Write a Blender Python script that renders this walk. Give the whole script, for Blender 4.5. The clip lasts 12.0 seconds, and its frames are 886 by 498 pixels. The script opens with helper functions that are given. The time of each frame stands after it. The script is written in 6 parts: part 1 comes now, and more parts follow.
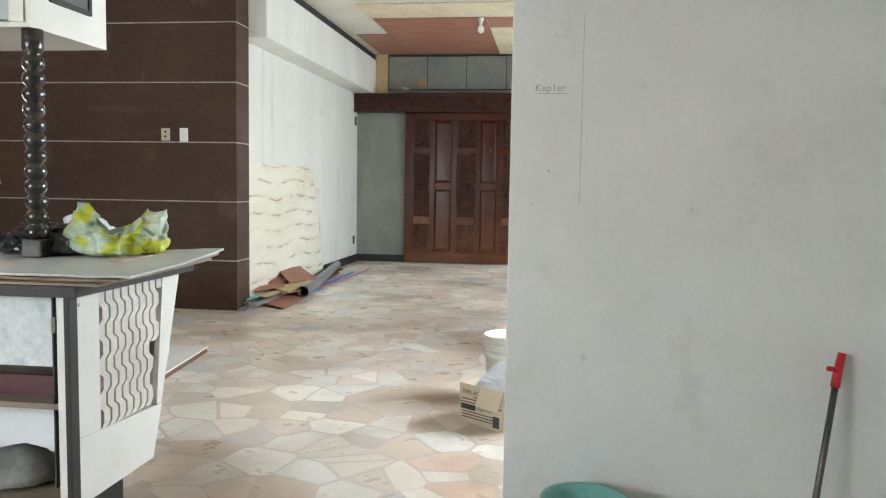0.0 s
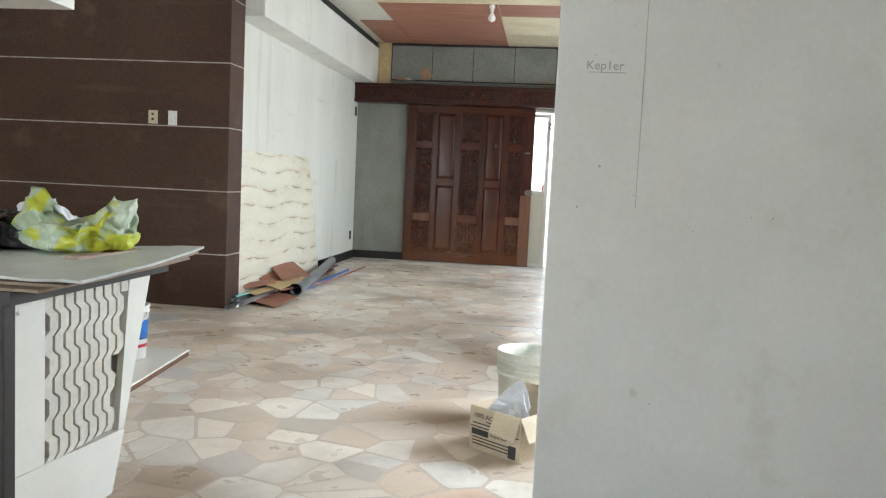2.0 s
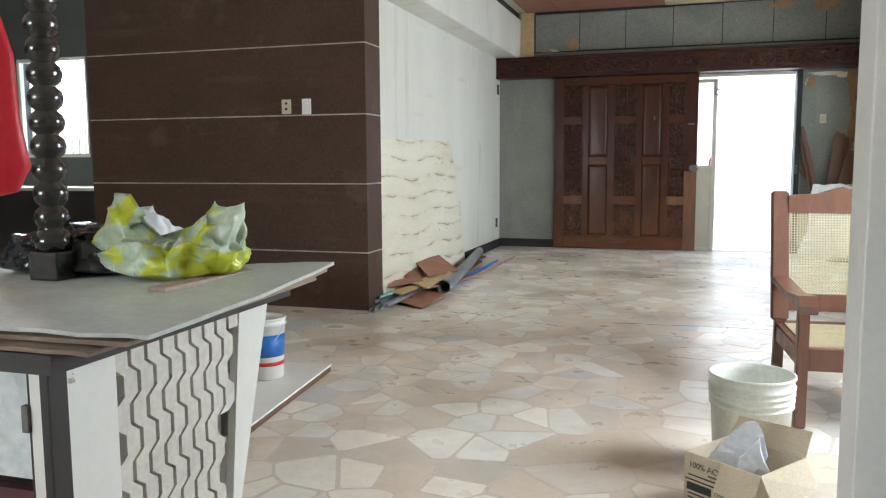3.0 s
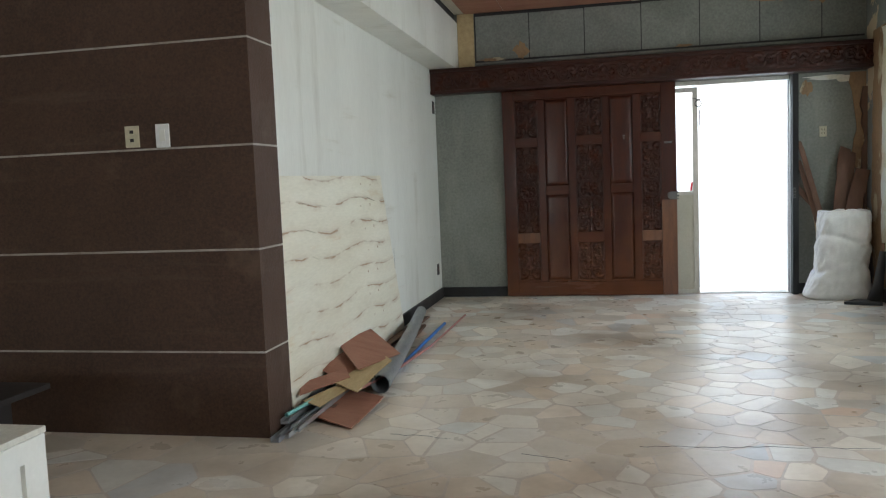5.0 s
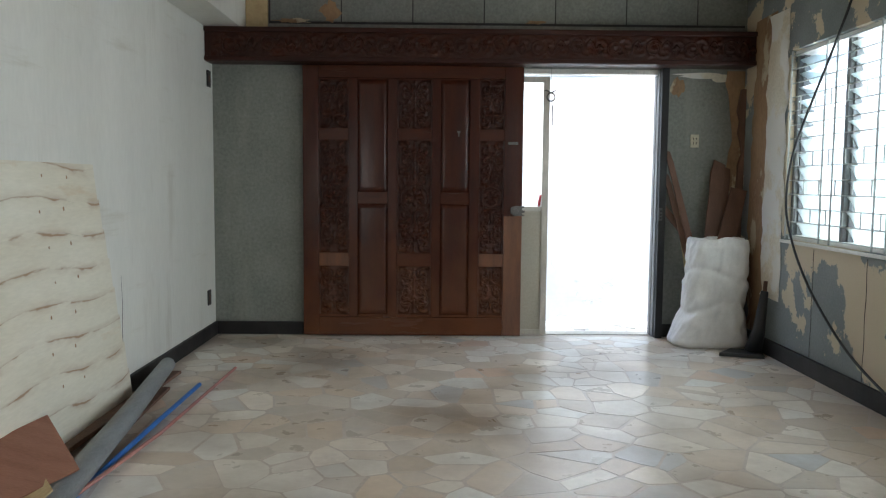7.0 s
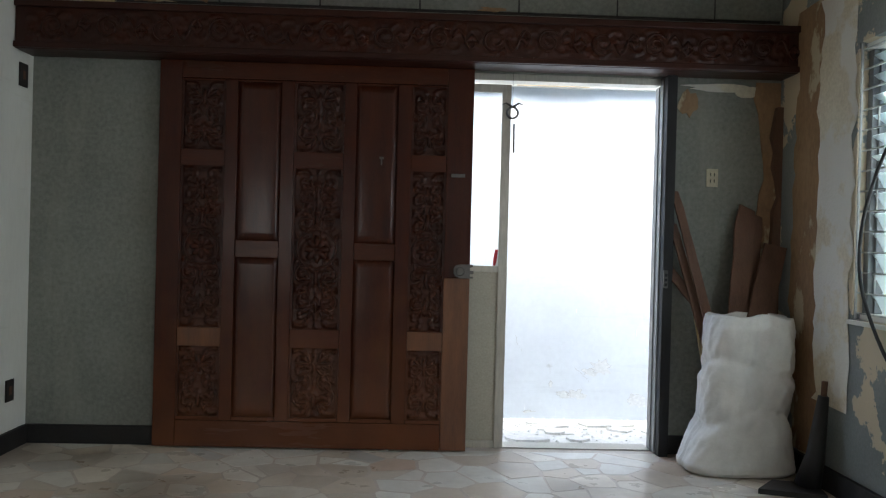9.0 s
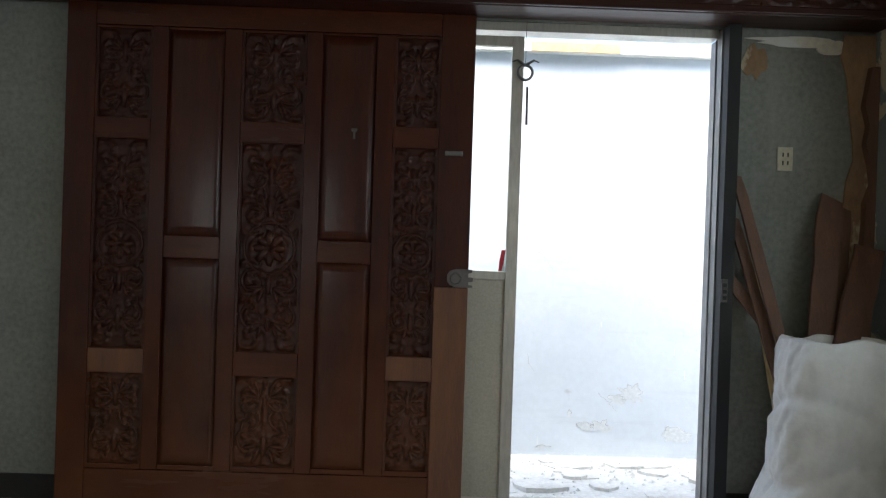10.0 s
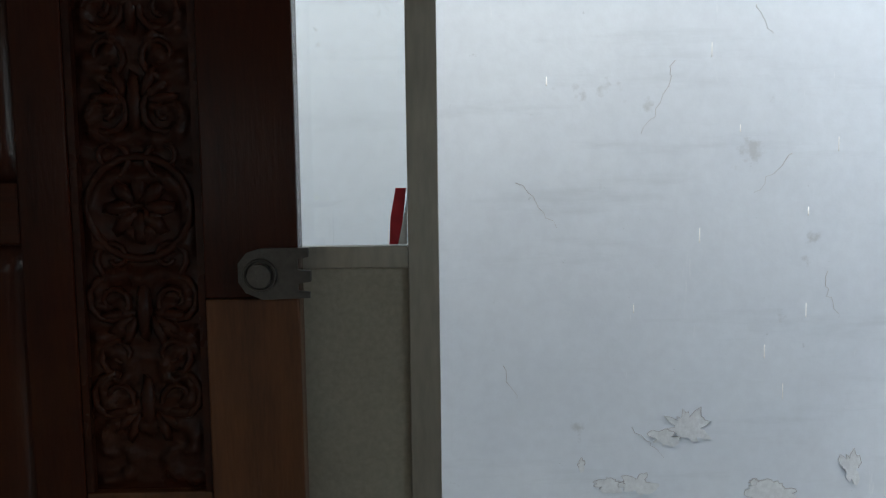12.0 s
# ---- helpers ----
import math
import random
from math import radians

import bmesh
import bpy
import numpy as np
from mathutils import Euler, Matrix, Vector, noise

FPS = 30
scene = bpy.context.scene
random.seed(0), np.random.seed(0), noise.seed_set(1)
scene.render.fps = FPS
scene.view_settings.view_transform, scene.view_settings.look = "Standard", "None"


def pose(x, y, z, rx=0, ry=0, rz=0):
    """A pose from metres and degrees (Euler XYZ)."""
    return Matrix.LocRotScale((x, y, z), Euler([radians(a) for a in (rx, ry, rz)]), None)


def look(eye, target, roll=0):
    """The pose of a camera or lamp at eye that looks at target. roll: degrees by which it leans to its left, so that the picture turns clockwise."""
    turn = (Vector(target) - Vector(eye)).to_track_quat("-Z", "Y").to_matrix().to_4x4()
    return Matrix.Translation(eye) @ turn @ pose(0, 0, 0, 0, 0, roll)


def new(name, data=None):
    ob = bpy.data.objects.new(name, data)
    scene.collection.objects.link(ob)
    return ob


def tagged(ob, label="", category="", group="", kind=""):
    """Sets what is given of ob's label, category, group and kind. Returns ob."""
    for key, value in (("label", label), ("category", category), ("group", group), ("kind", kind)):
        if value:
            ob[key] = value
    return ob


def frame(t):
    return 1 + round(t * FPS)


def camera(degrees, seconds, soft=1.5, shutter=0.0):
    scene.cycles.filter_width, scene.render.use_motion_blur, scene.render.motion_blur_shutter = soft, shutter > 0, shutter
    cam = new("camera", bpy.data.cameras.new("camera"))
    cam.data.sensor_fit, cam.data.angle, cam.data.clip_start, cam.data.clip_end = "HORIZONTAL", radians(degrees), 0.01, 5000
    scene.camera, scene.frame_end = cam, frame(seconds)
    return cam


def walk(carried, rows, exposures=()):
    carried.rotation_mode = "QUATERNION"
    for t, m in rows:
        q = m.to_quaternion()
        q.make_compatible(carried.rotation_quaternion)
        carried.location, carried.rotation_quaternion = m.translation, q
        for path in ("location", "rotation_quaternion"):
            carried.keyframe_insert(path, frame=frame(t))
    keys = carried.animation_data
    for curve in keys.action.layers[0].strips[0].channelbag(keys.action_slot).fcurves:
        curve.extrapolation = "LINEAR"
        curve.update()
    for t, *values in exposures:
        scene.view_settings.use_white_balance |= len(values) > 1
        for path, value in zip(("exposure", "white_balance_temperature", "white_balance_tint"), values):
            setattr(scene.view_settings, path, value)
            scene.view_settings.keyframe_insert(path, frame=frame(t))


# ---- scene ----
cam = camera(58.4, 12.0, soft=1.2)
PATH = [
    (0, (0.365, -2.448, 1.24), (0.102, -0.472, 1.08), 0.9),
    (0.5, (0.304, -2.292, 1.242), (0.137, -0.304, 1.097), 0.3),
    (1, (0.239, -2.192, 1.221), (0.071, -0.204, 1.073), 1.1),
    (1.5, (0.229, -2.115, 1.214), (0.009, -0.134, 1.048), 1.7),
    (2, (0.206, -1.963, 1.231), (-0.041, 0.015, 1.062), 2.7),
    (2.5, (0.03, -1.612, 1.228), (-0.402, 0.331, 1.033), 1.0),
    (3, (-0.09, -1.189, 1.226), (-0.679, 0.71, 1.007), -0.3),
    (5, (-0.747, 0.84, 1.37), (-1.158, 2.791, 1.202), -2.3),
    (5.5, (-0.826, 1.355, 1.367), (-1.142, 3.324, 1.217), -1.6),
    (6, (-0.835, 1.914, 1.36), (-0.92, 3.905, 1.192), -1.1),
    (6.5, (-0.796, 2.473, 1.369), (-0.839, 4.465, 1.203), -0.1),
    (7, (-0.754, 3.036, 1.362), (-0.736, 5.029, 1.196), 0.5),
    (7.5, (-0.656, 3.579, 1.337), (-0.606, 5.571, 1.157), 0.5),
    (9.5, (-0.247, 5.661, 1.281), (-0.194, 7.66, 1.301), 1.9),
    (10, (-0.184, 6.245, 1.283), (-0.152, 8.245, 1.27), 1.9),
    (10.5, (-0.074, 6.824, 1.27), (-0.043, 8.821, 1.174), 1.4),
    (11, (0.014, 7.435, 1.269), (0.033, 9.429, 1.12), 0.1),
    (11.5, (0.156, 7.991, 1.275), (0.159, 9.983, 1.1), -0.6),
    (12, (0.222, 8.659, 1.285), (0.257, 10.65, 1.098), -0.7),
]
EXPOSURES = [(0.0, 4.2, 6150, 6.0), (1.5, 4.12, 6150, 6.0), (2.5, 4.03, 6150, 6.0), (3.0, 3.9, 6150, 6.0), (5.0, 3.4, 6150, 5.0), (5.5, 3.45, 6150, 5.0), (6.0, 3.35, 6150, 5.5), (6.5, 3.25, 6150, 6.0), (7.5, 3.0, 6150, 6.0), (9.5, 2.65, 6150, 6.0), (10.5, 2.4, 6150, 6.0), (11.0, 1.9, 6150, 5.0), (11.5, 1.5, 6150, 4.5), (12.0, 1.2, 6150, 4.0)]
walk(cam, [(t, look(eye, target, roll)) for t, eye, target, roll in PATH], EXPOSURES)

# ---- world and light ----
world = bpy.data.worlds.new("overcast")
scene.world = world
world.use_nodes = True
wn = world.node_tree.nodes
sky = wn.new("ShaderNodeTexSky")
sky.sky_type = "NISHITA"
sky.sun_disc = False
sky.sun_elevation, sky.sun_rotation = radians(57), radians(202)
sky.air_density, sky.dust_density, sky.ozone_density = 1.0, 4.0, 1.0
world.node_tree.links.new(sky.outputs[0], wn["Background"].inputs[0])
wn["Background"].inputs[1].default_value = 0.13
sun_data = bpy.data.lights.new("sun", "SUN")
sun_data.energy, sun_data.angle, sun_data.color = 1.5, radians(32), (1.0, 0.97, 0.92)
sun = new("sun", sun_data)
sun.matrix_world = look((0, 0, 0), (0.22, 0.42, -0.86))


def window_light(name, eye, target, w, h, power, tint=(0.93, 0.97, 1.0)):
    """The sky's light through one opening."""
    d = bpy.data.lights.new(name, "AREA")
    d.shape, d.size, d.size_y, d.energy, d.color = "RECTANGLE", w, h, power, tint
    ob = new(name, d)
    ob.matrix_world = look(eye, target)
    return ob


window_light("sky_side_window", (2.35, 7.8, 1.7), (-2.0, 7.0, 0.6), 2.6, 1.4, 7)
# unseen second opening in the east wall, added to brighten the hall floor
window_light("sky_second_side_window", (2.05, 2.6, 1.7), (-3.0, 3.4, 0.2), 1.3, 1.2, 9)
window_light("sky_rear_window", (-4.2, -4.6, 1.75), (0.0, 1.0, 1.2), 1.9, 1.0, 6)
window_light("sky_kitchen_window", (-7.4, 6.6, 1.9), (-5.0, 1.0, 0.5), 1.0, 1.0, 4)


# ---- materials ----
def material(name, c, c2=None, rough=0.6, metal=0.0, scale=3.0, fine=45.0, bump=0.15, stretch=(1, 1, 1), patch=None, patch_at=0.6, patch_scale=2.0,
             patch_soft=0.03, island=0.0, random_value=0.0, coat=0.0, fine_mix=0.25, rough_var=0.15, dirt=0.0, palette=(), spec=0.5):
    """A surface with broad mottling, fine grain, relief, and optionally patches of a third colour."""
    m = bpy.data.materials.new(name)
    m.use_nodes = True
    n, l = m.node_tree.nodes, m.node_tree.links.new
    b = n["Principled BSDF"]
    b.inputs["Metallic"].default_value = metal
    b.inputs["Coat Weight"].default_value = coat
    b.inputs["Specular IOR Level"].default_value = spec
    b.inputs["Coat Roughness"].default_value = 0.12
    co = n.new("ShaderNodeTexCoord")
    mp = n.new("ShaderNodeMapping")
    mp.inputs["Scale"].default_value = stretch
    l(co.outputs["Object"], mp.inputs[0])
    if random_value or island:
        # each piece takes its own cut of the pattern
        off = n.new("ShaderNodeVectorMath")
        off.operation = "SCALE"
        off.inputs[3].default_value = 37.0
        cv = n.new("ShaderNodeCombineXYZ")
        src = n.new("ShaderNodeNewGeometry").outputs["Random Per Island"] if island else n.new("ShaderNodeObjectInfo").outputs["Random"]
        l(src, cv.inputs[0]), l(src, cv.inputs[1])
        l(cv.outputs[0], off.inputs[0])
        l(off.outputs[0], mp.inputs["Location"])

    def noise_tex(sc, detail, ro=0.6):
        t = n.new("ShaderNodeTexNoise")
        t.inputs["Scale"].default_value, t.inputs["Detail"].default_value, t.inputs["Roughness"].default_value = sc, detail, ro
        l(mp.outputs[0], t.inputs["Vector"])
        return t

    def mix(f, a, bb, mode="MIX"):
        x = n.new("ShaderNodeMix")
        x.data_type, x.blend_type = "RGBA", mode
        for sock, v in ((x.inputs[0], f), (x.inputs[6], a), (x.inputs[7], bb)):
            if hasattr(v, "is_linked"):
                l(v, sock)
            else:
                sock.default_value = v if isinstance(v, float) else (*v, 1)
        return x.outputs[2]

    def ramp(v, lo, hi):
        r = n.new("ShaderNodeMapRange")
        r.inputs[1].default_value, r.inputs[2].default_value = lo, hi
        l(v, r.inputs[0])
        return r.outputs[0]

    c2 = c2 or tuple(v * 0.72 for v in c)
    broad, small = noise_tex(scale, 4.0), noise_tex(fine, 3.0)
    col = mix(ramp(broad.outputs[0], 0.35, 0.68), c, c2)
    col = mix(fine_mix, col, mix(ramp(small.outputs[0], 0.3, 0.7), tuple(min(v * 1.25, 0.95) for v in c), tuple(v * 0.6 for v in c2)))
    if palette:
        # each piece is cut from one of a few kinds of stone
        eleven = n.new("ShaderNodeMath")
        eleven.operation = "MULTIPLY"
        eleven.inputs[1].default_value = 11.73
        cut = n.new("ShaderNodeMath")
        cut.operation = "FRACT"
        l(src, eleven.inputs[0]), l(eleven.outputs[0], cut.inputs[0])
        kinds = n.new("ShaderNodeValToRGB")
        kinds.color_ramp.interpolation = "CONSTANT"
        for j, (at, tint) in enumerate(palette):
            e = kinds.color_ramp.elements[j] if j < 2 else kinds.color_ramp.elements.new(at)
            e.position, e.color = at, (*tint, 1)
        l(cut.outputs[0], kinds.inputs[0])
        col = mix(1.0, col, kinds.outputs[0], "MULTIPLY")
    if patch:
        pn = noise_tex(patch_scale, 6.0, 0.62)
        col = mix(ramp(pn.outputs[0], patch_at, patch_at + patch_soft), col, patch)
    if random_value or island:
        k = n.new("ShaderNodeMapRange")
        amount = random_value or island
        k.inputs[3].default_value, k.inputs[4].default_value = 1 - amount, 1 + amount * 0.45
        l(src, k.inputs[0])
        seven = n.new("ShaderNodeMath")
        seven.operation = "MULTIPLY"
        seven.inputs[1].default_value = 7.31
        fr = n.new("ShaderNodeMath")
        fr.operation = "FRACT"
        l(src, seven.inputs[0]), l(seven.outputs[0], fr.inputs[0])
        col = mix(fr.outputs[0], mix(1.0, col, (1.02, 0.97, 0.91), "MULTIPLY"), mix(1.0, col, (0.96, 0.98, 0.99), "MULTIPLY"))
        h = n.new("ShaderNodeHueSaturation")
        l(k.outputs[0], h.inputs["Value"])
        l(col, h.inputs["Color"])
        col = h.outputs[0]
    if dirt:
        # worn-in dirt that runs across the pieces
        geo = n.new("ShaderNodeNewGeometry")
        dn = n.new("ShaderNodeTexNoise")
        dn.inputs["Scale"].default_value, dn.inputs["Detail"].default_value = 0.9, 9.0
        l(geo.outputs["Position"], dn.inputs["Vector"])
        col = mix(ramp(dn.outputs[0], 0.47, 0.68), col, mix(1.0, col, tuple(1 - dirt * w for w in (1.3, 1.45, 1.6)), "MULTIPLY"))
    l(col, b.inputs["Base Color"])
    rr = n.new("ShaderNodeMapRange")
    rr.inputs[3].default_value, rr.inputs[4].default_value = max(rough - rough_var, 0.03), min(rough + rough_var, 1)
    l(broad.outputs[0], rr.inputs[0])
    l(rr.outputs[0], b.inputs["Roughness"])
    if bump:
        bp = n.new("ShaderNodeBump")
        bp.inputs["Strength"].default_value, bp.inputs["Distance"].default_value = bump, 0.01
        add = n.new("ShaderNodeMath")
        l(small.outputs[0], add.inputs[0]), l(broad.outputs[0], add.inputs[1])
        l(add.outputs[0], bp.inputs["Height"])
        l(bp.outputs[0], b.inputs["Normal"])
    return m


def glass_material(name, tint, rough=0.02):
    m = bpy.data.materials.new(name)
    m.use_nodes = True
    b = m.node_tree.nodes["Principled BSDF"]
    b.inputs["Base Color"].default_value = (*tint, 1)
    b.inputs["Transmission Weight"].default_value = 1.0 if rough < 0.1 else 0.7
    b.inputs["Roughness"].default_value = rough
    b.inputs["IOR"].default_value = 1.45
    return m


WHITE_WALL = material("aged_white_paint", (0.80, 0.80, 0.785), (0.73, 0.73, 0.71), 0.5, scale=1.6, fine=70, bump=0.06, fine_mix=0.08, patch=(0.58, 0.57, 0.53), patch_at=0.6, patch_scale=3.0, patch_soft=0.3)
HALL_WALL = material("hall_cream_paint", (0.76, 0.75, 0.69), (0.66, 0.65, 0.59), 0.4, scale=1.0, fine=40, stretch=(1, 1, 0.25), bump=0.06, fine_mix=0.08, patch=(0.52, 0.49, 0.41), patch_at=0.6, patch_scale=3.5, patch_soft=0.25)
BROWN = material("brown_cement_cladding", spec=0.28, c=(0.08, 0.043, 0.027), c2=(0.055, 0.031, 0.021), rough=0.6, scale=1.6, fine=75, bump=0.4, fine_mix=0.5, patch=(0.125, 0.082, 0.058), patch_at=0.6, patch_soft=0.2)
JOINT = material("pale_joint_strip", (0.5, 0.47, 0.42), (0.25, 0.21, 0.18), 0.6, scale=5, fine=60)
GREY_PAPER = material("grey_green_wallpaper", (0.25, 0.256, 0.226), (0.19, 0.196, 0.172), 0.7, scale=2.2, fine=38, bump=0.25, fine_mix=0.4)
PEELING = material("peeling_grey_paint", (0.25, 0.275, 0.27), (0.20, 0.225, 0.22), 0.7, scale=2.5, fine=60, bump=0.2, patch=(0.62, 0.53, 0.38), patch_at=0.5, patch_scale=1.7, patch_soft=0.012)
PEELED = material("bare_cream_plaster", (0.74, 0.70, 0.58), (0.64, 0.56, 0.42), 0.75, scale=2.2, fine=50, bump=0.25, patch=(0.74, 0.72, 0.66), patch_at=0.5, patch_scale=2.3, patch_soft=0.05)
UPPER_PAPER = material("stained_grey_panel", (0.23, 0.235, 0.21), (0.16, 0.165, 0.148), 0.7, scale=2.0, fine=42, bump=0.25, fine_mix=0.35, patch=(0.42, 0.27, 0.13), patch_at=0.69, patch_scale=1.5, patch_soft=0.02)
# baseboard paint; the same near-black also paints the shade in gaps
DARK_BASE_AND_GAPS = material("dark_baseboard_paint_and_gap_shade", (0.018, 0.016, 0.016), (0.012, 0.011, 0.011), 0.6, scale=4, fine=50)
STONE_KINDS = ((0.0, (1.0, 0.985, 0.955)), (0.36, (0.80, 0.72, 0.635)), (0.62, (0.86, 0.78, 0.70)), (0.8, (0.92, 0.87, 0.82)), (0.9, (0.74, 0.74, 0.75)), (0.98, (0.88, 0.70, 0.58)))
STONE_LOOK = dict(c=(0.92, 0.89, 0.84), c2=(0.82, 0.78, 0.72), rough=0.3, scale=5.0, fine=26, bump=0.02, dirt=0.36, patch=(0.68, 0.62, 0.56), patch_at=0.56, patch_scale=5.5, patch_soft=0.25, fine_mix=0.14, rough_var=0.1, palette=STONE_KINDS)
STONE = material("polished_marble_offcut", random_value=0.12, **STONE_LOOK)
STONE_FAR = material("polished_marble_offcut_field", island=0.12, **STONE_LOOK)
GROUT = material("pink_grout", (0.70, 0.61, 0.53), (0.60, 0.515, 0.44), 0.36, dirt=0.36, scale=1.5, fine=40, bump=0.08)
DOOR_WOOD = material("dark_varnished_hardwood", spec=0.28, c=(0.062, 0.014, 0.006), c2=(0.03, 0.007, 0.004), rough=0.24, rough_var=0.08, scale=2.0, fine=26, stretch=(6, 6, 0.7), bump=0.05)
PANEL_WOOD = material("polished_panel_hardwood", (0.062, 0.014, 0.006), (0.03, 0.007, 0.004), 0.22, spec=0.36, rough_var=0.07, scale=2.0, fine=26, stretch=(6, 6, 0.7), bump=0.04)
DOOR_WORN = material("worn_orange_hardwood", (0.17, 0.062, 0.022), (0.085, 0.03, 0.012), 0.38, scale=3.0, fine=26, stretch=(6, 6, 0.7), bump=0.12, coat=0.2)
DOOR_RAIL = material("varnished_rail_wood", spec=0.28, c=(0.075, 0.018, 0.007), c2=(0.036, 0.009, 0.004), rough=0.26, rough_var=0.08, scale=2.0, fine=26, stretch=(0.7, 6, 6), bump=0.05)
LINTEL_WOOD = material("blackened_lintel_wood", spec=0.28, c=(0.045, 0.012, 0.007), c2=(0.022, 0.007, 0.004), rough=0.36, scale=2.0, fine=26, stretch=(0.7, 6, 6), bump=0.06)
CARVED = material("carved_dark_hardwood", spec=0.28, c=(0.052, 0.013, 0.006), c2=(0.024, 0.007, 0.004), rough=0.3, scale=5, fine=60, bump=0.15)
ALU = material("aged_champagne_aluminium", (0.50, 0.48, 0.42), (0.42, 0.40, 0.35), 0.4, metal=0.75, scale=3, fine=60, stretch=(1, 1, 0.2), bump=0.03)
ALU_PANEL = material("cream_infill_panel", (0.44, 0.41, 0.33), (0.38, 0.35, 0.28), 0.5, scale=2, fine=90, bump=0.05)
BLACK = material("black_painted_metal", (0.008, 0.008, 0.008), (0.013, 0.013, 0.014), 0.7, scale=5, fine=50)
STEEL = material("dull_steel", (0.17, 0.16, 0.15), (0.11, 0.105, 0.10), 0.38, metal=0.9, scale=8, fine=80)
OUT_WALL = material("outside_pale_blue_paint", (0.63, 0.68, 0.735), (0.57, 0.615, 0.67), 0.75, scale=1.4, fine=22, bump=0.1, fine_mix=0.08, patch=(0.47, 0.50, 0.53), patch_at=0.66, patch_scale=4.0, patch_soft=0.06)
FLAKE = material("flaked_bare_plaster", (0.66, 0.69, 0.71), (0.58, 0.61, 0.63), 0.85, scale=8, fine=50, bump=0.3)
OUT_GROUND = material("broken_outdoor_concrete", (0.76, 0.745, 0.70), (0.62, 0.60, 0.55), 0.9, scale=4, fine=40, bump=0.6)
RED_PLY = material("bare_reddish_plywood", (0.36, 0.165, 0.105), (0.29, 0.125, 0.08), 0.6, scale=2.0, fine=30, stretch=(1, 5, 5), bump=0.06)
CEIL_WHITE = material("old_white_ceiling_board", (0.74, 0.71, 0.62), (0.64, 0.60, 0.50), 0.7, scale=1.5, fine=30, bump=0.08)
CEIL_CREAM = material("torn_cream_ceiling_lining", (0.72, 0.64, 0.46), (0.58, 0.49, 0.33), 0.75, scale=2.4, fine=30, bump=0.25, patch=(0.36, 0.25, 0.14), patch_at=0.68, patch_scale=5, patch_soft=0.03)
BAR_WHITE = material("chipped_white_enamel", (0.80, 0.79, 0.74), (0.72, 0.71, 0.65), 0.35, scale=2, fine=60, bump=0.06, patch=(0.38, 0.34, 0.28), patch_at=0.735, patch_scale=9, patch_soft=0.02, fine_mix=0.06)
FLAP = material("mottled_white_flap_paint", (0.72, 0.75, 0.74), (0.56, 0.62, 0.62), 0.5, scale=5, fine=40, bump=0.1, patch=(0.40, 0.46, 0.46), patch_at=0.58, patch_scale=7, patch_soft=0.12)
FADED_BATTEN = material("faded_pinkish_batten", (0.42, 0.31, 0.25), (0.34, 0.24, 0.19), 0.6, scale=4, fine=30, stretch=(5, 1, 5))
LATTICE = material("cream_moulded_lattice", (0.68, 0.65, 0.58), (0.58, 0.55, 0.48), 0.55, scale=5, fine=60, bump=0.08)
BAR_DARK = material("dark_stained_trim_and_slot_shade", (0.016, 0.012, 0.011), (0.026, 0.02, 0.017), 0.55, scale=4, fine=40, bump=0.1)
BOARD_GREY = material("pale_grey_laminate_sheet", (0.55, 0.57, 0.55), (0.46, 0.48, 0.46), 0.4, scale=3, fine=50, bump=0.03, patch=(0.3, 0.29, 0.26), patch_at=0.7, patch_scale=4, patch_soft=0.1)
BOARD_BROWN = material("thin_brown_plywood_sheet", (0.30, 0.22, 0.16), (0.2, 0.14, 0.1), 0.6, scale=4, fine=40, stretch=(1, 4, 4))
CUPBOARD_IN = material("dusty_cupboard_wood", (0.30, 0.24, 0.18), (0.2, 0.155, 0.115), 0.65, scale=2, fine=30, stretch=(0.5, 4, 4))
TURNED = material("black_turned_wood", (0.016, 0.012, 0.011), (0.03, 0.022, 0.018), 0.22, scale=5, fine=40, coat=0.5)
BAG_GREEN = material("printed_green_plastic_bag", (0.62, 0.68, 0.57), (0.30, 0.43, 0.24), 0.3, scale=11, fine=40, bump=0.2, patch=(0.52, 0.56, 0.04), patch_at=0.53, patch_scale=7.5, patch_soft=0.03)
BAG_BLACK = material("black_plastic_bag", (0.014, 0.014, 0.017), (0.025, 0.025, 0.03), 0.25, scale=8, fine=40)
BAG_WHITE = material("thin_white_plastic", (0.74, 0.77, 0.82), (0.66, 0.69, 0.75), 0.3, scale=8, fine=40, bump=0.1)
SACK = material("woven_white_sack", (0.84, 0.83, 0.80), (0.74, 0.73, 0.70), 0.4, scale=7, fine=60, bump=0.2, fine_mix=0.08)
PAIL = material("white_pail_plastic", (0.74, 0.75, 0.68), (0.68, 0.69, 0.62), 0.35, scale=5, fine=60, bump=0.03)
CARD = material("brown_corrugated_cardboard", (0.62, 0.53, 0.39), (0.55, 0.46, 0.33), 0.75, scale=4, fine=70, stretch=(1, 1, 3), bump=0.06)
INK = material("dark_print_ink", (0.03, 0.03, 0.028), (0.05, 0.05, 0.045), 0.6)
BLUE = material("blue_plastic", (0.03, 0.16, 0.52), (0.025, 0.13, 0.42), 0.35)
RED = material("red_plastic", (0.55, 0.016, 0.03), (0.42, 0.012, 0.022), 0.4)
PINK = material("faded_pink_conduit", (0.45, 0.20, 0.17), (0.36, 0.16, 0.13), 0.45)
GREY_PIPE = material("grey_plastic_pipe", (0.24, 0.255, 0.26), (0.17, 0.18, 0.185), 0.35, scale=3, fine=30, stretch=(4, 1, 4))
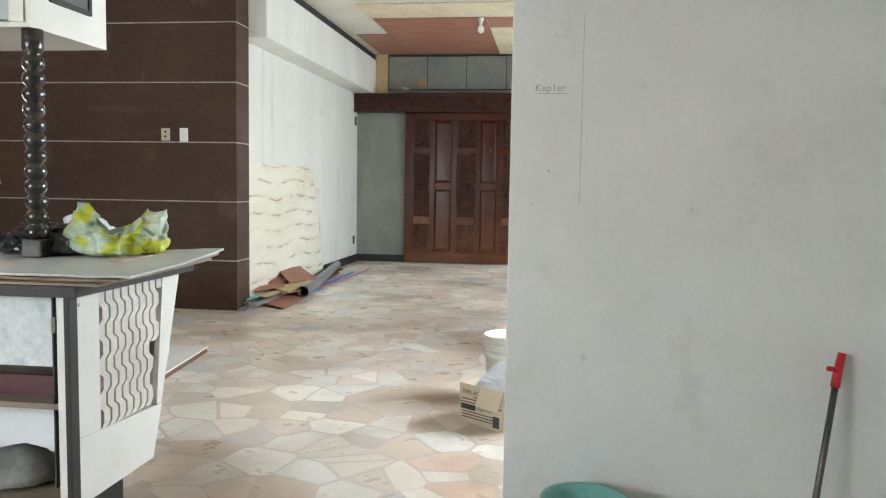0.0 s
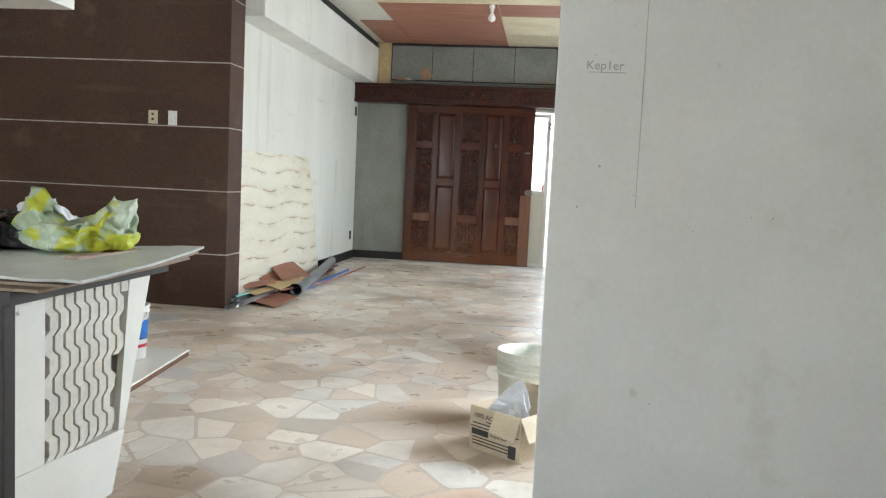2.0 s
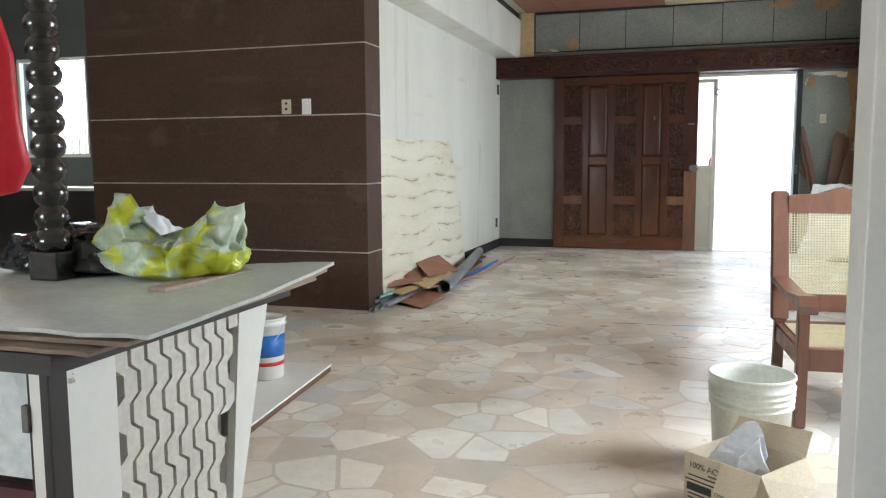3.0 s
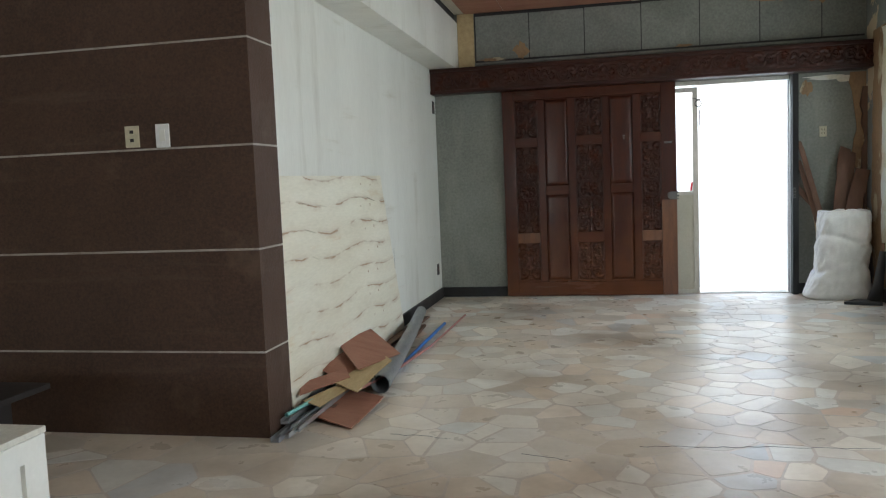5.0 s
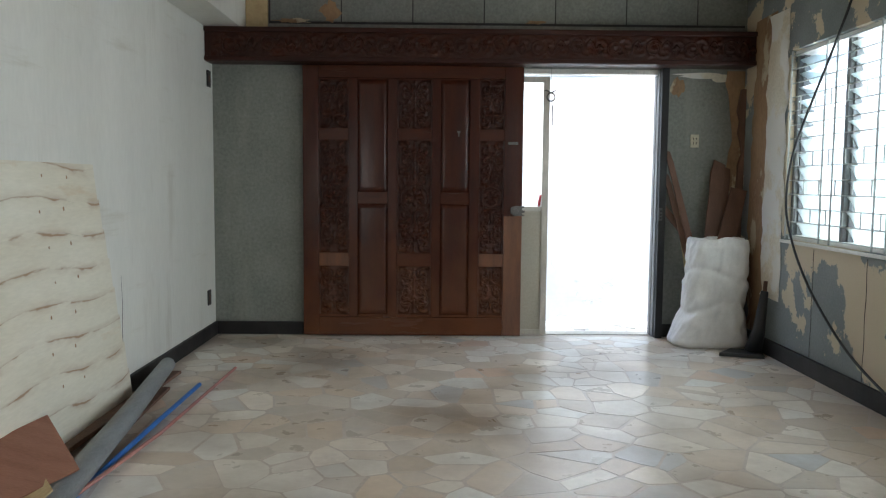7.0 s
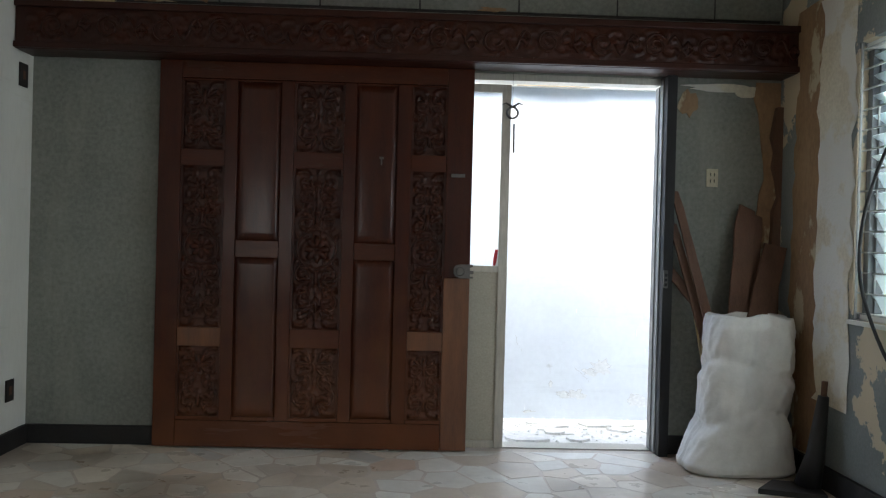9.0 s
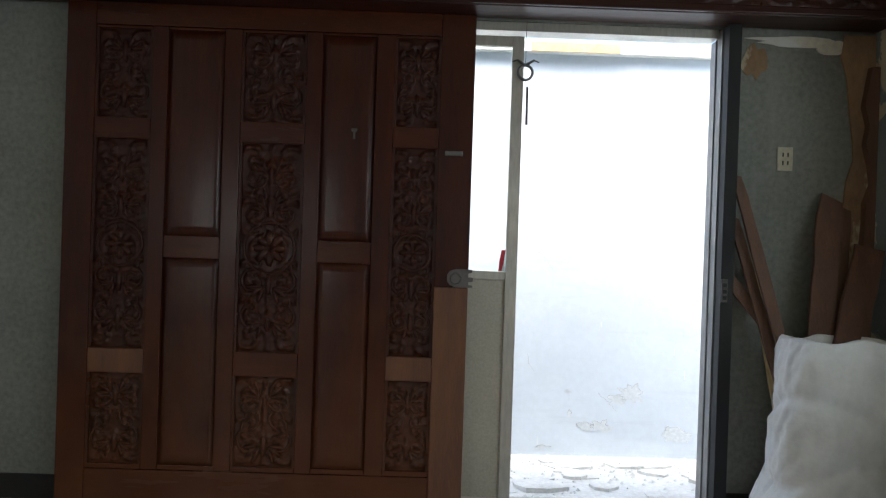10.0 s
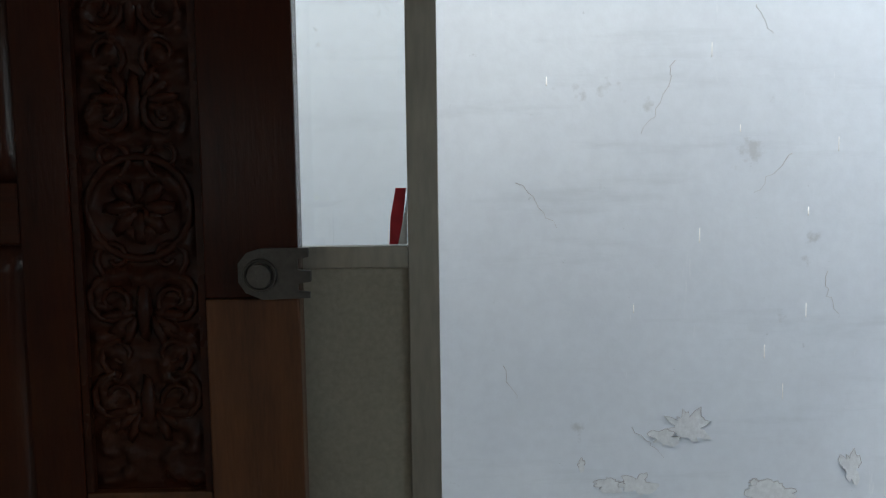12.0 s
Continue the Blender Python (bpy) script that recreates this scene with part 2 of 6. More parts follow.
PALE_PLY = material("pale_yellow_plywood", (0.55, 0.42, 0.22), (0.42, 0.30, 0.15), 0.6, scale=3, fine=30, stretch=(6, 1, 6))
SCRAP_WOOD = material("scrap_brown_timber", (0.17, 0.085, 0.05), (0.10, 0.05, 0.03), 0.65, scale=3, fine=40, stretch=(5, 5, 0.8), bump=0.15)
CHAIR_WOOD = material("brown_varnished_chair_wood", (0.16, 0.068, 0.04), (0.10, 0.042, 0.026), 0.35, scale=3, fine=30, stretch=(5, 5, 0.8), coat=0.3)
CANE = material("woven_cane", (0.52, 0.45, 0.29), (0.42, 0.35, 0.21), 0.6, scale=6, fine=80)
WAVE = material("cream_log_siding_board", (0.76, 0.72, 0.60), (0.68, 0.63, 0.50), 0.5, scale=2.5, fine=40, stretch=(1, 0.35, 2), bump=0.06, patch=(0.60, 0.46, 0.29), patch_at=0.60, patch_scale=4, patch_soft=0.16, fine_mix=0.12)
STAIN = material("brown_wood_grain_stain", (0.24, 0.12, 0.055), (0.44, 0.30, 0.17), 0.6, scale=9, fine=60)
PLATE = material("aged_ivory_switch_plate", (0.58, 0.53, 0.38), (0.5, 0.45, 0.32), 0.4, bump=0.03)
PLATE_W = material("white_switch_plate", (0.80, 0.80, 0.78), (0.74, 0.74, 0.72), 0.35, bump=0.02)
CABLE = material("black_rubber_cable", (0.012, 0.012, 0.012), (0.02, 0.02, 0.02), 0.5)
GRILLE = material("grey_painted_grille", (0.52, 0.53, 0.50), (0.36, 0.38, 0.37), 0.5, scale=8, fine=60)
FRAME_DK = material("dark_louvre_frame", (0.14, 0.15, 0.15), (0.2, 0.21, 0.21), 0.45)
LOUVRE = glass_material("frosted_louvre_glass", (0.84, 0.93, 0.93), 0.4)
PANE = glass_material("clear_pane_glass", (0.97, 0.99, 0.99), 0.0)
BULB = material("white_bulb_glass", (0.85, 0.85, 0.82), (0.8, 0.8, 0.78), 0.15, bump=0)
TEAL = material("pale_teal_plastic", (0.22, 0.50, 0.46), (0.19, 0.44, 0.41), 0.35)
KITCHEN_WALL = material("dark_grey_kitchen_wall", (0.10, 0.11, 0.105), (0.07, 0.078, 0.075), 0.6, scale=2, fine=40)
TORN = material("torn_tan_lining", (0.36, 0.22, 0.11), (0.22, 0.13, 0.07), 0.75, scale=3, fine=40, stretch=(1, 1, 0.5), patch=(0.5, 0.42, 0.28), patch_at=0.58, patch_scale=3, patch_soft=0.03)
PENCIL = material("grey_pencil", (0.34, 0.34, 0.35), (0.5, 0.5, 0.5), 0.6)
# scuffed aluminium, its base colour darkened to paint in the backlit look
JAMB = material("scuffed_jamb_backlit_grey", (0.26, 0.26, 0.255), (0.18, 0.17, 0.155), 0.45, metal=0.3, scale=5, fine=50, stretch=(1, 1, 0.3))
GALV = material("galvanised_steel", (0.6, 0.61, 0.62), (0.48, 0.49, 0.5), 0.35, metal=0.8, scale=6, fine=40)
RUBBER = material("dark_rubber_dustpan", (0.02, 0.02, 0.022), (0.035, 0.034, 0.033), 0.5)


def veneer_print(m, pitch, base):
    """Wavy brown log outlines, with soft halos, laid over the board's own colour along each lap."""
    n, l = m.node_tree.nodes, m.node_tree.links.new
    b = n["Principled BSDF"]
    under = b.inputs["Base Color"].links[0].from_socket

    def calc(op, *vals):
        x = n.new("ShaderNodeMath")
        x.operation = op
        for i, v in enumerate(vals):
            if isinstance(v, (int, float)):
                x.inputs[i].default_value = v
            else:
                l(v, x.inputs[i])
        return x.outputs[0]

    def span(v, a, bb, c, d):
        x = n.new("ShaderNodeMapRange")
        for i, k in enumerate((a, bb, c, d)):
            x.inputs[i + 1].default_value = k
        l(v, x.inputs[0])
        return x.outputs[0]

    co = n.new("ShaderNodeTexCoord").outputs["Object"]
    sep = n.new("ShaderNodeSeparateXYZ")
    l(co, sep.inputs[0])
    stretch = n.new("ShaderNodeMapping")
    stretch.inputs["Scale"].default_value = (1, 2.2, 7)
    l(co, stretch.inputs[0])
    wob = n.new("ShaderNodeTexNoise")
    wob.inputs["Scale"].default_value, wob.inputs["Detail"].default_value = 1.6, 5.0
    l(stretch.outputs[0], wob.inputs["Vector"])
    wave_z = calc("MULTIPLY", calc("SINE", calc("ADD", calc("MULTIPLY", sep.outputs[1], 4.6), 0.5 - 5.2 * 4.6)), 0.024)
    zz = calc("SUBTRACT", calc("SUBTRACT", sep.outputs[2], base), wave_z)
    zz = calc("ADD", zz, calc("MULTIPLY", calc("SUBTRACT", wob.outputs[0], 0.5), 0.08))
    f = calc("FRACT", calc("DIVIDE", zz, pitch))
    d = calc("MINIMUM", f, calc("SUBTRACT", 1.0, f))
    along = span(wob.outputs[0], 0.43, 0.62, 0.05, 1.0)
    end = span(sep.outputs[1], 6.9, 7.4, 0.55, 1.0)
    line = calc("MULTIPLY", span(d, 0.0, 0.05, 0.9, 0.0), along)
    halo = calc("MULTIPLY", calc("MULTIPLY", span(d, 0.0, 0.24, 0.55, 0.0), along), end)
    x = n.new("ShaderNodeMix")
    x.data_type = "RGBA"
    l(calc("MINIMUM", calc("ADD", line, halo), 0.92), x.inputs[0])
    l(under, x.inputs[6])
    x.inputs[7].default_value = (0.33, 0.19, 0.09, 1)
    l(x.outputs[2], b.inputs["Base Color"])


veneer_print(WAVE, 0.177, 0.02)


def stains(m, tint, stretch, scale, lo, hi, most, shift=0.0):
    """Run-down water marks or smudges laid over a painted surface."""
    n, l = m.node_tree.nodes, m.node_tree.links.new
    b = n["Principled BSDF"]
    under = b.inputs["Base Color"].links[0].from_socket
    mp = n.new("ShaderNodeMapping")
    mp.inputs["Scale"].default_value, mp.inputs["Location"].default_value = stretch, (shift, shift * 0.7, shift * 0.3)
    l(n.new("ShaderNodeTexCoord").outputs["Object"], mp.inputs[0])
    t = n.new("ShaderNodeTexNoise")
    t.inputs["Scale"].default_value, t.inputs["Detail"].default_value, t.inputs["Roughness"].default_value = scale, 6.0, 0.65
    l(mp.outputs[0], t.inputs["Vector"])
    r = n.new("ShaderNodeMapRange")
    for i, k in enumerate((lo, hi, 0.0, most)):
        r.inputs[i + 1].default_value = k
    l(t.outputs[0], r.inputs[0])
    x = n.new("ShaderNodeMix")
    x.data_type = "RGBA"
    l(r.outputs[0], x.inputs[0])
    l(under, x.inputs[6])
    x.inputs[7].default_value = (*tint, 1)
    l(x.outputs[2], b.inputs["Base Color"])


stains(HALL_WALL, (0.36, 0.32, 0.24), (1, 3, 0.5), 1.3, 0.56, 0.78, 0.45)
stains(HALL_WALL, (0.30, 0.27, 0.22), (1, 14, 0.6), 1.0, 0.68, 0.78, 0.45, 3.0)
stains(HALL_WALL, (0.5, 0.46, 0.36), (1, 0.6, 6), 1.2, 0.6, 0.72, 0.5, 7.0)
stains(WHITE_WALL, (0.52, 0.49, 0.40), (1, 1, 1), 2.2, 0.58, 0.74, 0.5, 2.0)
stains(WHITE_WALL, (0.42, 0.40, 0.34), (1, 1, 0.6), 9.0, 0.68, 0.76, 0.55, 5.0)
stains(WHITE_WALL, (0.44, 0.54, 0.52), (1, 1, 1), 1.4, 0.62, 0.72, 0.35, 9.0)
stains(OUT_WALL, (0.42, 0.46, 0.50), (0.5, 1, 4), 2.0, 0.55, 0.75, 0.45, 1.0)
stains(OUT_WALL, (0.78, 0.80, 0.82), (9, 1, 0.7), 2.0, 0.66, 0.72, 0.7, 4.0)
stains(OUT_WALL, (0.38, 0.41, 0.44), (1, 1, 1), 14.0, 0.68, 0.73, 0.6, 6.0)
stains(BROWN, (0.16, 0.125, 0.10), (0.5, 0.5, 5), 1.3, 0.58, 0.78, 0.35, 2.0)
stains(GREY_PAPER, (0.36, 0.36, 0.30), (3, 1, 0.5), 1.2, 0.55, 0.75, 0.4, 2.0)
stains(GREY_PAPER, (0.13, 0.13, 0.115), (1, 1, 1), 3.5, 0.66, 0.76, 0.5, 5.0)


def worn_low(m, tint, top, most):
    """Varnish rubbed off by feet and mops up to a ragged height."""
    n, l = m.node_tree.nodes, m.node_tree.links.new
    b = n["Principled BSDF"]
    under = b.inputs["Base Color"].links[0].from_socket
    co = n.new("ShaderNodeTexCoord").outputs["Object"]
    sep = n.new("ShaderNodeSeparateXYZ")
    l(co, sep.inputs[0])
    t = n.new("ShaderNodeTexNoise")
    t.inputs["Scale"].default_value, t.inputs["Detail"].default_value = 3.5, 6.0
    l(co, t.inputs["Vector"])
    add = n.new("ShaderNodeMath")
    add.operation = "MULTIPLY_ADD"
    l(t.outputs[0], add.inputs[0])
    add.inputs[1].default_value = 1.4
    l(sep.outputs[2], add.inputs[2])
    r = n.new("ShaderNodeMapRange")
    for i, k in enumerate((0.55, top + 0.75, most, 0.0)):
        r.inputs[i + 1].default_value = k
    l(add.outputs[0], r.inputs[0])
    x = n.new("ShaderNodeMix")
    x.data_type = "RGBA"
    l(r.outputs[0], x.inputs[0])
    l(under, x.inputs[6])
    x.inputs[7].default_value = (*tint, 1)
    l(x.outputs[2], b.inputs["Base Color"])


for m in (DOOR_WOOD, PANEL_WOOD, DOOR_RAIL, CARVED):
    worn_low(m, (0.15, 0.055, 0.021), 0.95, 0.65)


# ---- building helpers ----
def box(bm, x0, x1, y0, y1, z0, z1, bevel=0.0):
    r = bmesh.ops.create_cube(bm, size=1)
    bmesh.ops.transform(bm, matrix=Matrix.LocRotScale(((x0 + x1) / 2, (y0 + y1) / 2, (z0 + z1) / 2), None, (abs(x1 - x0), abs(y1 - y0), abs(z1 - z0))), verts=r["verts"])
    if bevel:
        es = list({e for v in r["verts"] for e in v.link_edges})
        bmesh.ops.bevel(bm, geom=es, offset=bevel, segments=2, affect="EDGES", profile=0.6)


def boxes(*rows, bevel=0.0):
    bm = bmesh.new()
    for r in rows:
        box(bm, *r, bevel=bevel)
    return bm


def beam(bm, a, b, w, h, up=(0, 0, 1), bevel=0.0):
    """A straight bar of section w x h from a to b."""
    a, b = Vector(a), Vector(b)
    d = (b - a).normalized()
    s = d.cross(Vector(up))
    s = s.normalized() if s.length > 1e-4 else Vector((1, 0, 0))
    u = s.cross(d)
    m = Matrix((s, d, u)).transposed().to_4x4()
    m.translation = (a + b) / 2
    r = bmesh.ops.create_cube(bm, size=1)
    bmesh.ops.transform(bm, matrix=m @ Matrix.Diagonal((w, (b - a).length, h, 1)), verts=r["verts"])
    if bevel:
        bmesh.ops.bevel(bm, geom=list({e for v in r["verts"] for e in v.link_edges}), offset=bevel, segments=2, affect="EDGES")


def tube(bm, pts, r, n=8, r_end=None, closed=False, caps=True):
    """A round tube along points."""
    pts = [Vector(p) for p in pts]
    rings, k = [], len(pts)
    prev = None
    for i, p in enumerate(pts):
        d = (pts[(i + 1) % k] - pts[i - 1]) if closed else (pts[min(i + 1, k - 1)] - pts[max(i - 1, 0)])
        d.normalize()
        ref = prev if prev is not None else (Vector((0, 0, 1)) if abs(d.z) < 0.9 else Vector((1, 0, 0)))
        s = (ref - d * ref.dot(d))
        s = s.normalized() if s.length > 1e-5 else d.orthogonal().normalized()
        prev = s
        t = d.cross(s)
        rad = r if r_end is None else r + (r_end - r) * i / max(k - 1, 1)
        rings.append([bm.verts.new(p + (s * math.cos(q) + t * math.sin(q)) * rad) for q in (2 * math.pi * j / n for j in range(n))])
    for i in range(k if closed else k - 1):
        a, b = rings[i], rings[(i + 1) % k]
        for j in range(n):
            bm.faces.new((a[j], a[(j + 1) % n], b[(j + 1) % n], b[j])).smooth = True
    if not closed and caps:
        bm.faces.new(list(reversed(rings[0]))), bm.faces.new(rings[-1])


def lathe(bm, cx, cy, profile, n=28, smooth=True):
    """A turned body; profile rows are (radius, z)."""
    rings = [[bm.verts.new((cx + r * math.cos(q), cy + r * math.sin(q), z)) for q in (2 * math.pi * j / n for j in range(n))] for r, z in profile]
    for a, b in zip(rings, rings[1:]):
        for j in range(n):
            bm.faces.new((a[j], a[(j + 1) % n], b[(j + 1) % n], b[j])).smooth = smooth
    bm.faces.new(list(reversed(rings[0])))
    bm.faces.new(rings[-1])


def prism(bm, pts, axis, lo, hi):
    """A flat outline given in two coordinates, extruded along the third axis."""
    def place(u, v, w):
        return {"x": (w, u, v), "y": (u, w, v), "z": (u, v, w)}[axis]
    a = [bm.verts.new(place(u, v, lo)) for u, v in pts]
    b = [bm.verts.new(place(u, v, hi)) for u, v in pts]
    k = len(pts)
    bm.faces.new(a), bm.faces.new(b)
    for i in range(k):
        bm.faces.new((a[i], a[(i + 1) % k], b[(i + 1) % k], b[i]))
    bmesh.ops.recalc_face_normals(bm, faces=bm.faces)


def part(name, bm, mat, parent=None, label="", fix=False):
    if fix:
        bmesh.ops.recalc_face_normals(bm, faces=bm.faces)
    me = bpy.data.meshes.new(name)
    bm.to_mesh(me)
    bm.free()
    me.materials.append(mat)
    ob = new(name, me)
    ob.parent = parent
    return tagged(ob, label) if label else ob


def thing(name, label, category, at=(0, 0, 0), turn=0, group="", kind=""):
    ob = new(name)
    ob.empty_display_size = 0.05
    ob.matrix_basis = pose(*at, 0, 0, turn)
    return tagged(ob, label, category, group, kind)


def structure(name, bm, mat, label, category):
    return tagged(part(name, bm, mat), label, category, kind="structure")


def pierced(axis, lo, hi, u0, u1, z0, z1, holes):
    """A wall across axis from lo to hi, from u0 to u1, with real openings (u0, u1, z0, z1)."""
    bm = bmesh.new()
    us = sorted({u0, u1, *[h[0] for h in holes], *[h[1] for h in holes]})
    for a, b in zip(us, us[1:]):
        cuts = sorted((h[2], h[3]) for h in holes if h[0] <= a and h[1] >= b)
        z = z0
        for c, d in cuts + [(z1, z1)]:
            if c > z:
                box(bm, *((lo, hi, a, b) if axis == "x" else (a, b, lo, hi)), z, c)
            z = d
    return bm


def crumple(bm, amount, scale, seed=0):
    for v in bm.verts:
        p = v.co * scale + Vector((seed, seed * 0.7, 0))
        v.co += Vector((noise.noise(p), noise.noise(p + Vector((9, 3, 1))), noise.noise(p + Vector((2, 8, 5))) * 0.6)) * amount


# ---- structure ----
CEIL = 3.3
structure("floor", boxes((-9.5, 2.3, -4.9, 10.28, -0.15, -0.0009)), GROUT, "pinkish grout bed of the crazy-paved floor", "floor")
structure("ground", boxes((-60, 60, -60, 60, -0.3, -0.16)), OUT_GROUND, "rough ground round the house", "ground")
structure("pavement", boxes((-4.5, 3.3, 10.285, 11.65, -0.155, -0.14)), OUT_GROUND, "broken pale concrete strip outside the door", "pavement")
structure("wall_north", pierced("y", 10.08, 10.28, -2.9, 2.15, 0, CEIL, [(-0.5, 1.24, 0, 2.37)]), GREY_PAPER, "grey-green papered wall round the entrance", "wall")
# the opening at y 1.9 to 3.3 is unseen, added for its lamp
structure("wall_east", pierced("x", 1.95, 2.15, 0.57, 10.08, 0, CEIL, [(1.9, 3.3, 1.0, 2.3), (6.4, 9.18, 0.95, 2.39)]), PEELING, "grey wall paint peeling off cream plaster", "wall")
structure("wall_west", boxes((-2.9, -2.72, 5.15, 10.08, 0, CEIL)), HALL_WALL, "glossy cream painted hall wall", "wall")
structure("wall_brown", boxes((-5.3, -2.62, 4.84, 5.14, 0, CEIL)), BROWN, "core of the brown clad partition", "wall")
structure("wall_near", boxes((0.221, 2.15, 0.42, 0.57, 0, CEIL), bevel=0.004), WHITE_WALL, "scuffed off-white partition end", "wall")
structure("wall_near_east", boxes((2.15, 2.3, -4.9, 0.57, 0, CEIL)), WHITE_WALL, "plain off-white side wall", "wall")
structure("wall_south", pierced("y", -4.9, -4.7, -9.5, 2.3, 0, CEIL, [(-5.2, -3.2, 1.25, 2.25)]), WHITE_WALL, "plain wall with a wide window opening", "wall")
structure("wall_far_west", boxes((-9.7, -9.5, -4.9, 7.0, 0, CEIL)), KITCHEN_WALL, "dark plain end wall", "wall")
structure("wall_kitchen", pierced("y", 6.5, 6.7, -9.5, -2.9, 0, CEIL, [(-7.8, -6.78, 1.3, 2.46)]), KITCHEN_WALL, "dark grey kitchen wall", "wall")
structure("ceiling", boxes((-9.7, 2.3, -4.9, 10.28, CEIL, CEIL + 0.12)), CEIL_WHITE, "old white boarded ceiling", "ceiling")
structure("soffit_beam", boxes((-2.716, -2.42, 5.15, 10.075, 2.66, 3.2), bevel=0.006), HALL_WALL, "boxed cream beam along the hall wall", "beam")
# solid near-black strip painted as the shade between beam and ceiling
structure("soffit_gap", boxes((-2.716, -2.45, 5.15, 10.07, 3.205, 3.296)), DARK_BASE_AND_GAPS, "dark strip drawn as the shade in the gap above the boxed beam", "trim")
structure("garden_wall", boxes((-4.5, 6.2, 11.65, 11.82, -0.16, 2.6)), OUT_WALL, "pale blue painted outside wall with flaking spots", "wall")
# unseen wall, added so the frosted louvres have something bright behind them
structure("garden_wall_side", boxes((3.3, 3.45, 0.0, 11.64, -0.16, 2.3)), OUT_WALL, "pale wall added outside as a bright backdrop for the windows", "wall")

# clad brown wall: courses with joints between
for k, (z0, z1) in enumerate(((0.0, 0.475), (0.487, 1.043), (1.055, 1.609), (1.621, 2.176), (2.188, 2.738), (2.75, 3.295))):
    bm = boxes((-5.3, -2.60, 4.82, 4.839, z0, z1), (-2.619, -2.60, 4.839, 5.137, z0, z1))
    part("cladding_course", bm, BROWN, bpy.data.objects["wall_brown"])
    if k:
        part("joint_strip", boxes((-5.3, -2.601, 4.822, 4.839, z0 - 0.011, z0 - 0.001), (-2.619, -2.601, 4.839, 5.137, z0 - 0.011, z0 - 0.001)), JOINT, bpy.data.objects["wall_brown"], "pale joint strip")

# baseboards
structure("baseboard_north", boxes((-2.715, -1.93, 10.055, 10.079, 0, 0.115), (1.265, 1.945, 10.055, 10.079, 0, 0.115), bevel=0.003), DARK_BASE_AND_GAPS, "dark painted baseboard", "baseboard")
structure("baseboard_west", boxes((-2.719, -2.695, 5.15, 10.05, 0, 0.115), bevel=0.003), DARK_BASE_AND_GAPS, "dark painted baseboard", "baseboard")
structure("baseboard_east", boxes((1.92, 1.949, 0.7, 10.05, 0, 0.125), bevel=0.003), DARK_BASE_AND_GAPS, "dark painted baseboard", "baseboard")

# upper wall panels over the lintel
upper = thing("upper_wall_panels", "stained grey wall panels above the door lintel", "wall panel", kind="structure")
# dark sheet added behind the panels to paint shade into their gaps
part("backing", boxes((-2.22, 1.93, 10.072, 10.0795, 2.73, 3.298)), DARK_BASE_AND_GAPS, upper)
x = -2.21
while x < 1.9:
    part("panel", boxes((x + 0.005, min(x + 0.615, 1.93), 10.064, 10.0715, 2.75, 3.262 + 0.012 * math.sin(x * 9)), bevel=0.002), UPPER_PAPER, upper)
    x += 0.62
part("rail", boxes((-2.4, 1.93, 10.055, 10.079, 2.70, 2.728), bevel=0.003), UPPER_PAPER, upper)
structure("trim_corner_post", boxes((-2.415, -2.225, 10.05, 10.079, 2.66, 3.29)), PALE_PLY, "bare plywood strip in the corner", "trim")
def torn_strip(x_in, x_out, z0, z1, wobble, seed, y0, y1):
    """An upright strip of torn lining with a ragged inner edge."""
    rr = random.Random(seed)
    bm = bmesh.new()
    n = 22
    pts = [(x_out, z0), (x_out, z1)] + [(x_in + rr.uniform(-wobble, wobble) + wobble * math.sin(i * 0.9 + seed), z1 + (z0 - z1) * i / n) for i in range(n + 1)]
    prism(bm, pts, "y", y0, y1)
    return bm


structure("trim_corner_east", torn_strip(1.83, 1.947, 0.14, 2.36, 0.03, 4, 10.066, 10.079), TORN, "torn brown lining in the corner", "trim")
structure("trim_corner_board", torn_strip(1.905, 1.947, 0.14, 2.2, 0.015, 9, 10.02, 10.064), SCRAP_WOOD, "dark split corner batten", "trim")
for k, (cx, cz, w, h) in enumerate(((-1.68, 2.84, 0.10, 0.10), (-2.0, 2.755, 0.20, 0.025), (1.0, 3.2, 0.22, 0.07), (1.5, 3.18, 0.18, 0.08), (0.1, 2.76, 0.1, 0.02))):
    rr = random.Random(30 + k)
    bm = bmesh.new()
    prism(bm, [(cx + w * rr.uniform(0.5, 1.1) * math.cos(q), max(cz + h * rr.uniform(0.5, 1.1) * math.sin(q), 2.736)) for q in (2 * math.pi * j / 18 for j in range(18))], "y", 10.060, 10.0635)
    part("torn_patch", bm, TORN, upper)
for k, (cx, cz, w, h) in enumerate(((1.36, 2.22, 0.07, 0.09), (1.58, 2.32, 0.27, 0.028), (1.75, 2.3, 0.1, 0.04))):
    rr = random.Random(50 + k)
    bm = bmesh.new()
    prism(bm, [(cx + w * rr.uniform(0.6, 1.1) * math.cos(q), cz + h * rr.uniform(0.6, 1.1) * math.sin(q)) for q in (2 * math.pi * j / 18 for j in range(18))], "y", 10.072 - 0.002 * k, 10.0785)
    part("torn_patch", bm, PEELED if k else TORN, bpy.data.objects["wall_north"])

